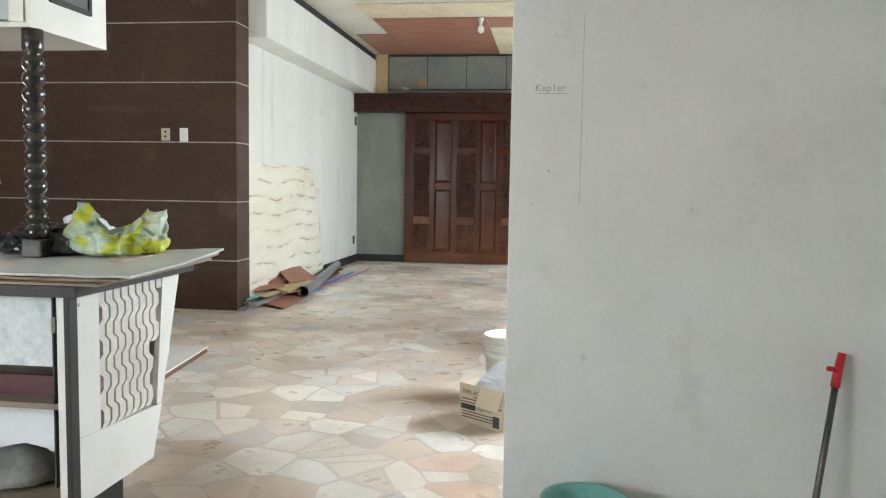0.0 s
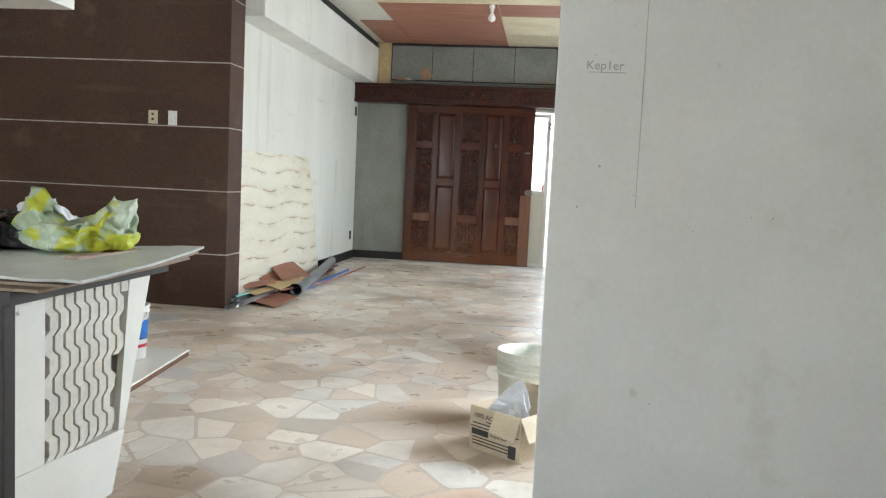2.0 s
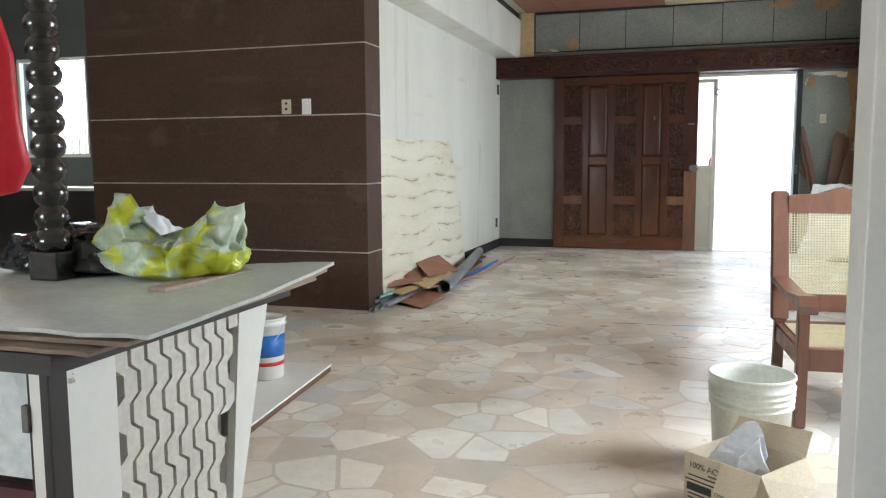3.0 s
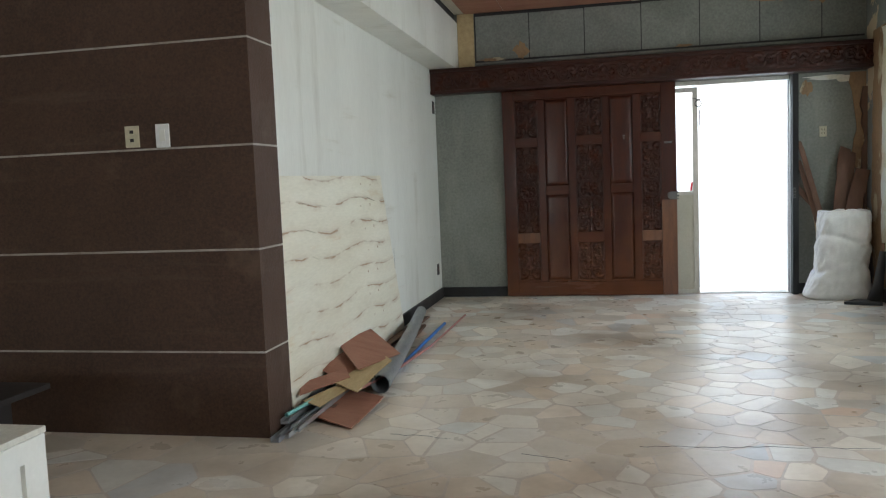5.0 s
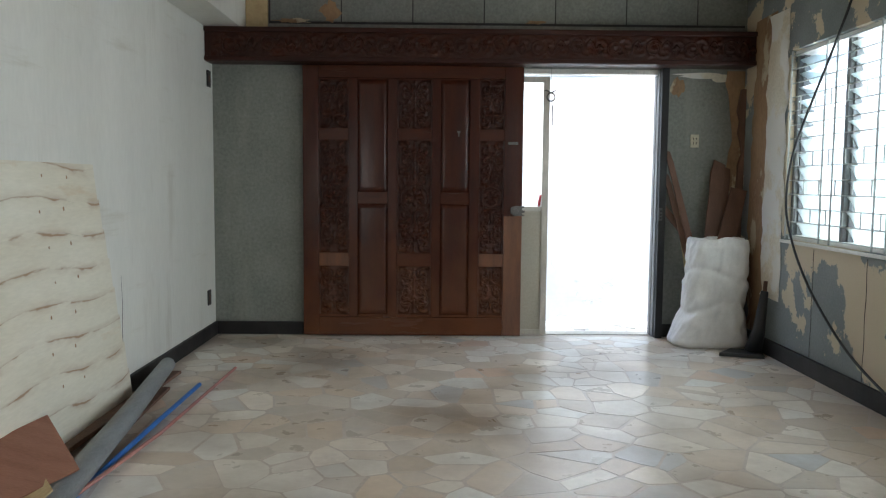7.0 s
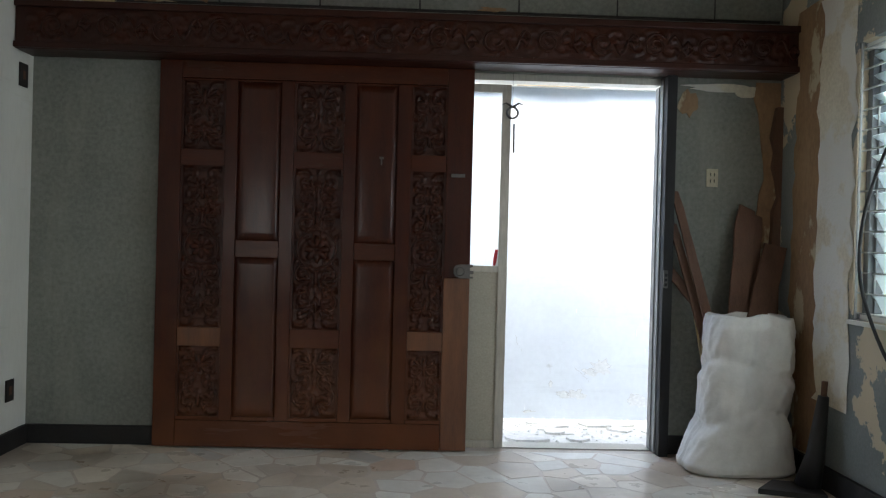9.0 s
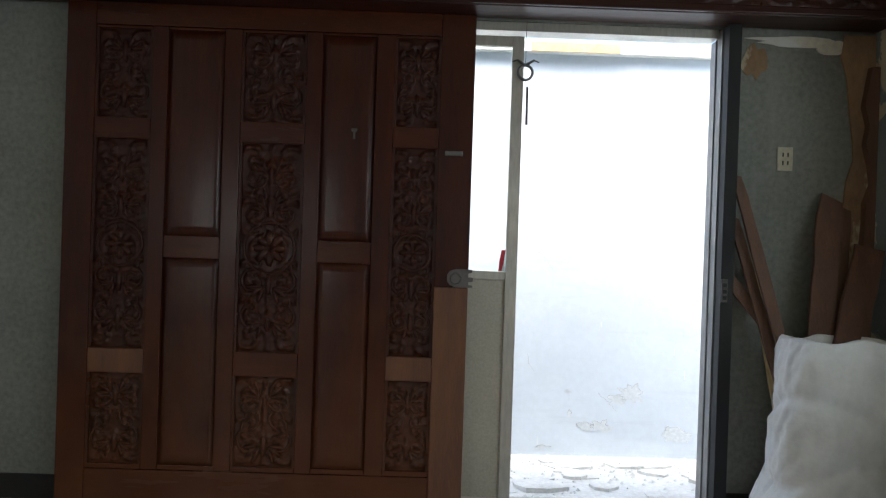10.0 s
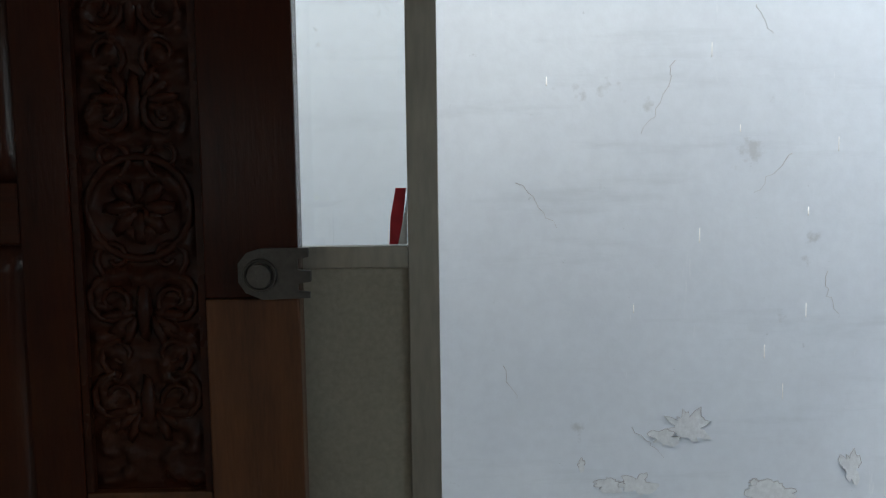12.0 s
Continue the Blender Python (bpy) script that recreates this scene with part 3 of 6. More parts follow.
# carved lintel
def relief(bm, u0, u1, z0, z1, y, depth, centres, cell=0.006, mirror=True):
    """A carved field: leafy swirls round the given centres, cut into a slab facing -y."""
    nu, nz = max(4, int((u1 - u0) / cell)), max(4, int((z1 - z0) / cell))
    mid = (u0 + u1) / 2
    grid = []
    for i in range(nu + 1):
        col = []
        for j in range(nz + 1):
            u, z = u0 + (u1 - u0) * i / nu, z0 + (z1 - z0) * j / nz
            su = mid + abs(u - mid) if mirror else u
            cu, cz, sense = min(centres, key=lambda c: (su - c[0]) ** 2 + (z - c[1]) ** 2)
            r = math.hypot(su - cu, z - cz)
            th = math.atan2(z - cz, su - cu)
            arm = math.sin(2 * th * sense + r * 95)
            vein = math.sin(7 * th - r * 60 * sense)
            h = max(0.0, arm) ** 0.6 * (0.8 + 0.2 * vein) + 0.35 * max(0.0, vein - 0.55)
            edge = min(1.0, min(i, nu - i, j, nz - j) / 2.5)
            col.append(bm.verts.new((u, y - depth * h * edge, z)))
        grid.append(col)
    for i in range(nu):
        for j in range(nz):
            bm.faces.new((grid[i][j], grid[i + 1][j], grid[i + 1][j + 1], grid[i][j + 1])).smooth = True


def scroll(bm, cx, cz, r, turns, y, start, sense, thick=0.009, plane_scale=1.0):
    pts = []
    for i in range(int(10 * turns) + 1):
        q = start + sense * 2 * math.pi * i / 10
        rad = r * (1 - 0.8 * i / (10 * turns))
        pts.append((cx + math.cos(q) * rad * plane_scale, y, cz + math.sin(q) * rad))
    tube(bm, pts, thick, 6, thick * 0.6)


def petal(bm, cx, cz, y, length, width, angle, depth=0.012):
    r = bmesh.ops.create_icosphere(bm, subdivisions=1, radius=1)
    c, s = math.cos(angle), math.sin(angle)
    m = Matrix.Translation((cx + c * length / 2, y, cz + s * length / 2)) @ Matrix.Rotation(-angle, 4, "Y") @ Matrix.Diagonal((length / 2, depth, width / 2, 1))
    bmesh.ops.transform(bm, matrix=m, verts=r["verts"])
    for v in r["verts"]:
        for f in v.link_faces:
            f.smooth = True


lintel = thing("carved_lintel", "dark carved hardwood lintel above the sliding door", "lintel", kind="structure")
part("beam", boxes((-2.715, 1.945, 9.84, 10.05, 2.372, 2.655), bevel=0.006), LINTEL_WOOD, lintel)
part("top_moulding", boxes((-2.715, 1.945, 9.815, 9.839, 2.615, 2.655), bevel=0.006), LINTEL_WOOD, lintel)
part("bottom_moulding", boxes((-2.715, 1.945, 9.815, 9.839, 2.375, 2.41), bevel=0.006), LINTEL_WOOD, lintel)
for i in range(14):
    bm = bmesh.new()
    cx = -2.5 + i * 0.325
    s = 1 if i % 2 else -1
    scroll(bm, cx, 2.512, 0.075, 1.7, 9.838, 0.6 * s, s)
    tube(bm, [(cx + 0.075 + 0.018 * j, 9.838, 2.512 + s * 0.06 * math.sin(j * 0.75)) for j in range(9)], 0.009, 6)
    for k in range(4):
        petal(bm, cx + 0.14 + 0.03 * k, 2.512 - s * 0.03, 9.838, 0.07, 0.028, s * (0.7 + 0.5 * k))
    relief(bm, cx - 0.16, cx + 0.16, 2.415, 2.61, 9.8395, 0.007, [(cx - 0.1, 2.512, s), (cx, 2.512 + s * 0.04, -s), (cx + 0.1, 2.512 - s * 0.02, s)], 0.008, False)
    part("carving", bm, CARVED, lintel)

# ---- carved sliding door ----
door = thing("door_1", "dark carved hardwood sliding door slid half open", "door", kind="structure")
Y0 = 10.0
part("core", boxes((-1.9, -0.02, Y0 + 0.022, Y0 + 0.045, 0.03, 2.35)), DOOR_WOOD, door)
COLS = [(-1.785, -1.52), (-1.445, -1.18), (-1.10, -0.795), (-0.72, -0.465), (-0.38, -0.16)]
edges = [(-1.92, COLS[0][0])] + [(a[1], b[0]) for a, b in zip(COLS, COLS[1:])] + [(COLS[4][1], 0.0)]
for i, (a, b) in enumerate(edges):
    if i == 5:
        part("stile", boxes((a, b, Y0, Y0 + 0.05, 1.08, 2.37), bevel=0.004), DOOR_WOOD, door)
        part("worn_stile", boxes((a, b, Y0, Y0 + 0.05, 0.01, 1.078), bevel=0.004), DOOR_WORN, door, "lighter worn lower stile")
    else:
        part("stile", boxes((a, b, Y0, Y0 + 0.05, 0.172 if i else 0.01, 2.262 if i else 2.37), bevel=0.004), DOOR_WOOD, door)
part("bottom_rail", boxes((COLS[0][0] + 0.001, COLS[4][1] - 0.001, Y0 - 0.002, Y0 + 0.05, 0.01, 0.17), bevel=0.005), DOOR_RAIL, door)
part("top_rail", boxes((COLS[0][0] + 0.001, COLS[4][1] - 0.001, Y0 - 0.002, Y0 + 0.05, 2.264, 2.37), bevel=0.005), DOOR_RAIL, door)
ROWS_CARVED = [(0.195, 0.625), (0.74, 1.73), (1.83, 2.25)]
for i, (a, b) in enumerate(COLS):
    a, b = a + 0.001, b - 0.001
    cut = ROWS_CARVED if i % 2 == 0 else [(0.195, 1.175), (1.28, 2.25)]
    zs = [0.172] + [z for r in cut for z in r] + [2.262]
    for k in range(0, len(zs), 2):
        worn = k == 2 and i in (0, 4)
        part("rail", boxes((a, b, Y0 + 0.003, Y0 + 0.05, zs[k], zs[k + 1]), bevel=0.004), DOOR_WORN if worn else DOOR_RAIL, door)
    for z0, z1 in cut:
        if i % 2:
            bm = bmesh.new()
            nu, nz = 16, 40
            rows_p = []
            for iu in range(nu + 1):
                fu = iu / nu
                col_p = []
                for iz in range(nz + 1):
                    fz = iz / nz
                    rim = min(1.0, min(fu, 1 - fu) * (b - a) / 0.018, min(fz, 1 - fz) * (z1 - z0) / 0.018)
                    bow = 0.0028 * (1 - (2 * fu - 1) ** 2) + 0.0015 * (1 - (2 * fz - 1) ** 2)
                    col_p.append(bm.verts.new((a + 0.001 + (b - a - 0.002) * fu, Y0 + 0.021 - rim * (0.010 + bow), z0 + 0.001 + (z1 - z0 - 0.002) * fz)))
                rows_p.append(col_p)
            for iu in range(nu):
                for iz in range(nz):
                    bm.faces.new((rows_p[iu][iz], rows_p[iu + 1][iz], rows_p[iu + 1][iz + 1], rows_p[iu][iz + 1])).smooth = True
            part("raised_panel", bm, PANEL_WOOD, door)
            continue
        bm = boxes((a, a + 0.012, Y0 + 0.006, Y0 + 0.022, z0, z1), (b - 0.012, b, Y0 + 0.006, Y0 + 0.022, z0, z1))
        cx, w, h = (a + b) / 2, (b - a) / 2, z1 - z0
        y = Y0 + 0.018
        if h > 0.6:
            cz = (z0 + z1) / 2
            ring = [(cx + 0.8 * w * math.cos(q), y, cz + 0.8 * w * math.sin(q)) for q in (2 * math.pi * j / 20 for j in range(20))]
            tube(bm, ring, 0.008, 6, closed=True)
            for j in range(8):
                petal(bm, cx, cz, y, 0.62 * w, 0.3 * w, j * math.pi / 4)
            centres = [(cz + s * (0.16 + 0.17 * k), s) for s in (1, -1) for k in range(2)]
        else:
            centres = [(z0 + h * 0.28, -1), (z0 + h * 0.72, 1)]
        for cz, s in centres:
            for sx in (-1, 1):
                scroll(bm, cx + sx * 0.48 * w, cz, 0.42 * w, 1.5, y, math.pi / 2 if sx > 0 else math.pi / 2, sx * s, 0.008)
                scroll(bm, cx + sx * 0.42 * w, cz - s * 0.075, 0.34 * w, 1.2, y, -math.pi / 2, -sx * s, 0.007)
                for k in range(3):
                    petal(bm, cx + sx * 0.12 * w, cz + s * 0.02, y, 0.62 * w, 0.022, math.pi / 2 * s - sx * s * (0.35 + 0.55 * k))
            petal(bm, cx, cz - s * 0.05, y, 0.13, 0.03, math.pi / 2 * s)
        if h > 0.6:
            swirls = [(cx + 0.5 * w, z0 + h * f, 1 if k % 2 else -1) for k, f in enumerate((0.07, 0.2, 0.33, 0.67, 0.8, 0.93))] + [(cx, z0 + h * 0.5, 1)]
        else:
            swirls = [(cx + 0.5 * w, z0 + h * f, 1 if k % 2 else -1) for k, f in enumerate((0.17, 0.42, 0.62, 0.85))]
        relief(bm, a + 0.013, b - 0.013, z0 + 0.003, z1 - 0.003, Y0 + 0.0215, 0.013, swirls)
        part("carved_panel", bm, CARVED, door)
bm = bmesh.new()
prism(bm, [(-0.10, 1.108), (-0.10, 1.14), (-0.085, 1.158), (-0.06, 1.165), (0.018, 1.165), (0.018, 1.15), (0.0, 1.146), (0.0, 1.128), (0.022, 1.126), (0.022, 1.108), (0.0, 1.105), (0.0, 1.092), (0.02, 1.09), (0.02, 1.08), (-0.06, 1.078), (-0.088, 1.09)], "y", Y0 - 0.012, Y0 - 0.001)
lock = part("lock_plate", bm, STEEL, door, "dull steel hook lock plate")
bm = bmesh.new()
tube(bm, [(-0.062, Y0 - 0.03, 1.12), (-0.062, Y0 - 0.012, 1.12)], 0.02, 16)
tube(bm, [(-0.062 + 0.026 * math.cos(q), Y0 - 0.016, 1.12 + 0.026 * math.sin(q)) for q in (2 * math.pi * j / 16 for j in range(16))], 0.003, 6, closed=True)
part("cylinder", bm, STEEL, lock)
part("slide_bolt", boxes((-0.13, -0.045, Y0 - 0.012, Y0 - 0.001, 1.70, 1.722), bevel=0.003), STEEL, door, "small steel slide bolt")
part("viewer_ring", boxes((-0.575, -0.548, Y0 + 0.002, Y0 + 0.0075, 1.80, 1.815), (-0.566, -0.557, Y0 + 0.002, Y0 + 0.0075, 1.765, 1.799)), STEEL, door, "small steel hook")

# ---- aluminium screen door and frame ----
screen = thing("door_2", "champagne aluminium framed glass screen door behind the wooden one", "door", kind="structure")
part("stile", boxes((0.184, 0.24, 10.085, 10.12, 0.01, 2.3), bevel=0.002), ALU, screen)
part("stile", boxes((-0.48, -0.43, 10.085, 10.12, 0.01, 2.3), bevel=0.002), ALU, screen)
part("mid_rail", boxes((-0.43, 0.184, 10.087, 10.118, 1.118, 1.158), bevel=0.002), ALU, screen)
part("top_rail", boxes((-0.43, 0.184, 10.087, 10.118, 2.25, 2.3), bevel=0.002), ALU, screen)
part("bottom_rail", boxes((-0.43, 0.184, 10.087, 10.118, 0.01, 0.055), bevel=0.002), ALU, screen)
part("infill_panel", boxes((-0.43, 0.184, 10.097, 10.108, 0.055, 1.118)), ALU_PANEL, screen, "cream infill panel")
pane = part("pane", boxes((-0.43, 0.184, 10.101, 10.105, 1.158, 2.25)), PANE, screen, "clear glass pane")
pane.visible_shadow = False
bm = bmesh.new()
prism(bm, [(0.150, 1.16), (0.170, 1.16), (0.182, 1.262), (0.163, 1.262), (0.153, 1.21)], "y", 10.093, 10.0955)
part("red_tag", bm, RED, screen, "folded red and white tag")
bm = bmesh.new()
prism(bm, [(0.166, 1.16), (0.183, 1.16), (0.183, 1.24)], "y", 10.0915, 10.0927)
part("white_tag", bm, PLATE_W, screen)
frame_1 = thing("door_frame", "aluminium and black steel frame of the entrance", "door frame", kind="structure")
part("head", boxes((-0.5, 1.185, 10.084, 10.2, 2.325, 2.368), bevel=0.002), ALU, frame_1)
part("outer_jamb", boxes((1.187, 1.239, 10.13, 10.2, 0, 2.325), bevel=0.002), JAMB, frame_1, "pale aluminium jamb")
part("jamb_track", boxes((1.193, 1.209, 10.06, 10.128, 0, 2.365), bevel=0.002), JAMB, frame_1)
part("black_jamb", boxes((1.2, 1.26, 9.985, 10.058, 0, 2.37), bevel=0.002), BLACK, frame_1, "black steel jamb")
part("strike_plate", boxes((1.201, 1.23, 9.976, 9.984, 1.05, 1.16), bevel=0.002), STEEL, frame_1)
for z in (1.062, 1.092, 1.122):
    part("strike_slot", boxes((1.207, 1.224, 9.971, 9.9755, z, z + 0.018)), BLACK, frame_1)
part("threshold", boxes((-0.5, 1.185, 10.125, 10.27, 0.0, 0.008)), ALU, frame_1)
chain = thing("door_chime", "small dark metal chime hanging from the screen door", "chime", (0.245, 10.06, 2.12))
bm = bmesh.new()
tube(bm, [(0.035 * math.cos(q), 0, 0.035 * math.sin(q)) for q in (2 * math.pi * j / 18 for j in range(18))], 0.007, 6, closed=True)
part("ring", bm, STEEL, chain)
bm = bmesh.new()
for sx in (-1, 1):
    tube(bm, [(0, 0, 0.035), (sx * 0.04, 0, 0.06), (sx * 0.065, 0, 0.05)], 0.008, 6, 0.003)
tube(bm, [(0, 0, 0.045), (0.0, 0, 0.25)], 0.0015, 5)
part("hook", bm, STEEL, chain)
bm = bmesh.new()
tube(bm, [(0.012, 0, -0.07), (0.014, 0, -0.25)], 0.006, 8)
tube(bm, [(0.0, 0, -0.035), (0.012, 0, -0.07)], 0.0015, 5)
part("chime_rod", bm, STEEL, chain)

# ---- ceiling boards ----
cb = boxes((-2.33, -1.88, 8.43, 10.06, 3.288, 3.298), (-1.87, -0.46, 7.35, 10.06, 3.286, 3.298), (-0.45, 1.94, 7.35, 7.99, 3.288, 3.298), (-2.33, 1.94, 2.0, 4.6, 3.288, 3.298))
structure("ceiling_plywood", cb, RED_PLY, "bare reddish plywood ceiling boards", "ceiling")
cb = boxes((-0.45, 1.94, 8.0, 8.62, 3.284, 3.298), (-0.45, 1.94, 8.63, 9.2, 3.286, 3.298), (-0.45, 1.94, 9.21, 10.06, 3.284, 3.298), (-1.9, 1.94, 6.6, 7.34, 3.286, 3.298))
structure("ceiling_lining", cb, CEIL_CREAM, "torn cream ceiling lining", "ceiling")
bulb = thing("light_bulb", "bare white bulb in a ceiling socket", "bulb", (-0.518, 7.36, 3.28))
bm = bmesh.new()
lathe(bm, 0, 0, [(0.035, 0.002), (0.035, -0.03), (0.022, -0.04), (0.022, -0.07)], 16)
part("socket", bm, PLATE_W, bulb)
bm = bmesh.new()
lathe(bm, 0, 0, [(0.014, -0.071), (0.018, -0.09), (0.04, -0.125), (0.045, -0.15), (0.035, -0.175), (0.01, -0.19)], 18)
part("globe", bm, BULB, bulb)

# ---- side window with louvres and grille ----
win = thing("window_1", "jalousie window with frosted glass louvres behind a steel grille", "window", kind="structure")
part("window_sill", boxes((1.93, 2.16, 6.38, 9.2, 0.925, 0.948), bevel=0.004), BAR_WHITE, win)
part("window_frame", boxes((1.99, 2.1, 6.4, 9.18, 2.35, 2.388), (1.99, 2.1, 6.4, 9.18, 0.951, 0.985), bevel=0.003), BAR_WHITE, win)
for y in (9.155, 8.40, 7.705, 7.0, 6.42):
    part("mullion", boxes((2.0, 2.09, y - 0.022, y + 0.022, 0.985, 2.35), bevel=0.003), FRAME_DK, win)
for a, b in ((8.425, 9.13), (7.73, 8.375), (7.03, 7.68), (6.445, 6.975)):
    for k in range(13):
        z = 1.035 + k * 0.104
        bm = bmesh.new()
        lean = 0.028 if k < 7 else 0.047
        hh = 0.05 if k < 7 else 0.035
        beam(bm, (2.05, a, z), (2.05, b, z), 0.005, 2 * math.hypot(lean, hh), up=Vector((-lean, 0, hh)).normalized())
        g = part("louvre", bm, LOUVRE, win)
        g.visible_shadow = False
    for y in (a + 0.008, b - 0.008):
        part("louvre_clip_rail", boxes((2.03, 2.07, y - 0.008, y + 0.008, 0.985, 2.35)), FRAME_DK, win)
grille = thing("window_grille", "grey painted steel burglar grille with staggered bars", "grille")
for k in range(14):
    z = 0.985 + k * 0.105
    bm = bmesh.new()
    beam(bm, (1.965, 6.4, z), (1.965, 9.18, z), 0.008, 0.008)
    part("bar", bm, GRILLE, grille)
for y in (9.16, 8.62, 8.47, 7.93, 7.78, 7.24, 7.09, 6.5):
    bm = bmesh.new()
    beam(bm, (1.956, y, 0.955), (1.956, y, 2.385), 0.01, 0.01, up=(0, 1, 0))
    part("upright", bm, GRILLE, grille)
for i in range(12):
    for k in (1, 3, 5, 9):
        y = 6.6 + i * 0.23 + (0.11 if k % 4 == 1 else 0)
        if y < 9.1:
            bm = bmesh.new()
            beam(bm, (1.965, y, 0.985 + k * 0.105), (1.965, y, 0.985 + (k + 1) * 0.105), 0.007, 0.007, up=(0, 1, 0))
            part("short_bar", bm, GRILLE, grille)
bm = bmesh.new()
pts = [(1.93, 8.05, 3.1), (1.93, 8.2, 2.64), (1.92, 8.62, 2.1), (1.91, 8.95, 1.68), (1.905, 9.05, 1.4), (1.905, 9.05, 1.15), (1.905, 8.88, 0.88), (1.905, 8.63, 0.64), (1.905, 8.3, 0.42), (1.905, 7.97, 0.25), (1.9, 7.45, 0.1), (1.88, 6.9, 0.02), (1.85, 6.3, 0.012)]
fine_pts = []
for a, b in zip(pts, pts[1:]):
    fine_pts += [Vector(a).lerp(Vector(b), k / 4) for k in range(4)]
for _ in range(3):
    fine_pts = [fine_pts[0]] + [(a + b * 2 + c) / 4 for a, b, c in zip(fine_pts, fine_pts[1:], fine_pts[2:])] + [fine_pts[-1]]
tube(bm, fine_pts, 0.009, 8)
tagged(part("cable", bm, CABLE), "thick black cable drooping down the peeling wall", "cable")


def torn_wall_strip(name, y_lo, y_hi, z0, z1, x, mat, seed, label):
    """An upright ragged strip on the east wall, torn along both edges."""
    rr = random.Random(seed)
    n = 34
    lo = [(y_lo + 0.04 * noise.noise(Vector((seed, i * 0.35, 0))) + rr.uniform(-0.012, 0.012), z0 + (z1 - z0) * i / n) for i in range(n + 1)]
    hi = [(y_hi + 0.11 * noise.noise(Vector((seed, 9, i * 0.3))) + rr.uniform(-0.016, 0.016), z0 + (z1 - z0) * i / n + rr.uniform(-0.02, 0.02)) for i in range(n, -1, -1)]
    bm = bmesh.new()
    prism(bm, lo + hi, "x", x, x + 0.003)
    structure(name, bm, mat, label, "trim")


torn_wall_strip("trim_torn_lining", 9.45, 9.86, 0.14, 2.75, 1.9465, TORN, 21, "torn brown lining left on the side wall")
torn_wall_strip("trim_peeled_plaster", 9.2, 9.56, 0.45, 2.72, 1.9425, PEELED, 12, "ragged strip of bare cream plaster beside the window")
for y in (8.66, 7.95, 7.3):
    bm = bmesh.new()
    tube(bm, [(1.9495, y + 0.004 * math.sin(i * 1.3), 0.13 + 0.065 * i) for i in range(13)], 0.0025, 5)
    part("board_joint", bm, BAR_DARK, bpy.data.objects["wall_east"])

# ---- corner by the entrance: sack of scrap, dustpan, socket ----
sack = thing("rubble_sack", "full white woven sack of scrap timber in the corner", "sack", (1.605, 9.74, 0.0))
bm = bmesh.new()
rows = [(0.10, 0.004), (0.30, 0.006), (0.315, 0.05), (0.295, 0.16), (0.275, 0.30), (0.268, 0.45), (0.272, 0.58), (0.262, 0.70), (0.265, 0.84), (0.245, 0.915), (0.20, 0.92), (0.16, 0.84)]
dense = []
for (r0, z0), (r1, z1) in zip(rows, rows[1:]):
    dense += [(r0 + (r1 - r0) * k / 8, z0 + (z1 - z0) * k / 8) for k in range(8)]
lathe(bm, 0, 0, dense + [rows[-1]], 120)
for v in bm.verts:
    a = math.atan2(v.co.y, v.co.x)
    square = (abs(math.cos(a)) ** 3 + abs(math.sin(a)) ** 3) ** (-1 / 3)
    f = 0.93 * square
    if v.co.z > 0.02:
        p = Vector((math.cos(a) * 1.1, math.sin(a) * 1.1, v.co.z * 2.6 + 0.5 * math.sin(a * 1.5)))
        # hanging folds: sharp creases where the cloth bends, slack faces between
        crease = 1 - abs(noise.noise(p * 1.9 + Vector((3, 1, 2)))) * 2.4
        waist = math.exp(-((v.co.z - 0.62 - 0.05 * math.sin(a * 2)) / 0.03) ** 2) + 0.8 * math.exp(-((v.co.z - 0.33 + 0.06 * math.sin(a * 2 + 1)) / 0.03) ** 2)
        f += 0.03 * max(crease, -0.4) - 0.085 * waist + 0.06 * noise.noise(p * 1.2) + 0.08 * (noise.voronoi(p * 2.1)[0][0] - 0.35) + 0.07 * (noise.voronoi(p * 5.0)[0][0] - 0.35)
    v.co.x *= f
    v.co.y *= f * 0.72
    v.co.x += 0.045 * v.co.z - (0.05 * (1 - v.co.z / 0.3) if v.co.z < 0.3 and v.co.x < 0 else 0)
    if v.co.z > 0.8:
        v.co.z += 0.03 * noise.noise(Vector((v.co.x * 7, v.co.y * 7, 3))) - 0.08 * max(0, v.co.x - 0.15)
part("bag", bm, SACK, sack)
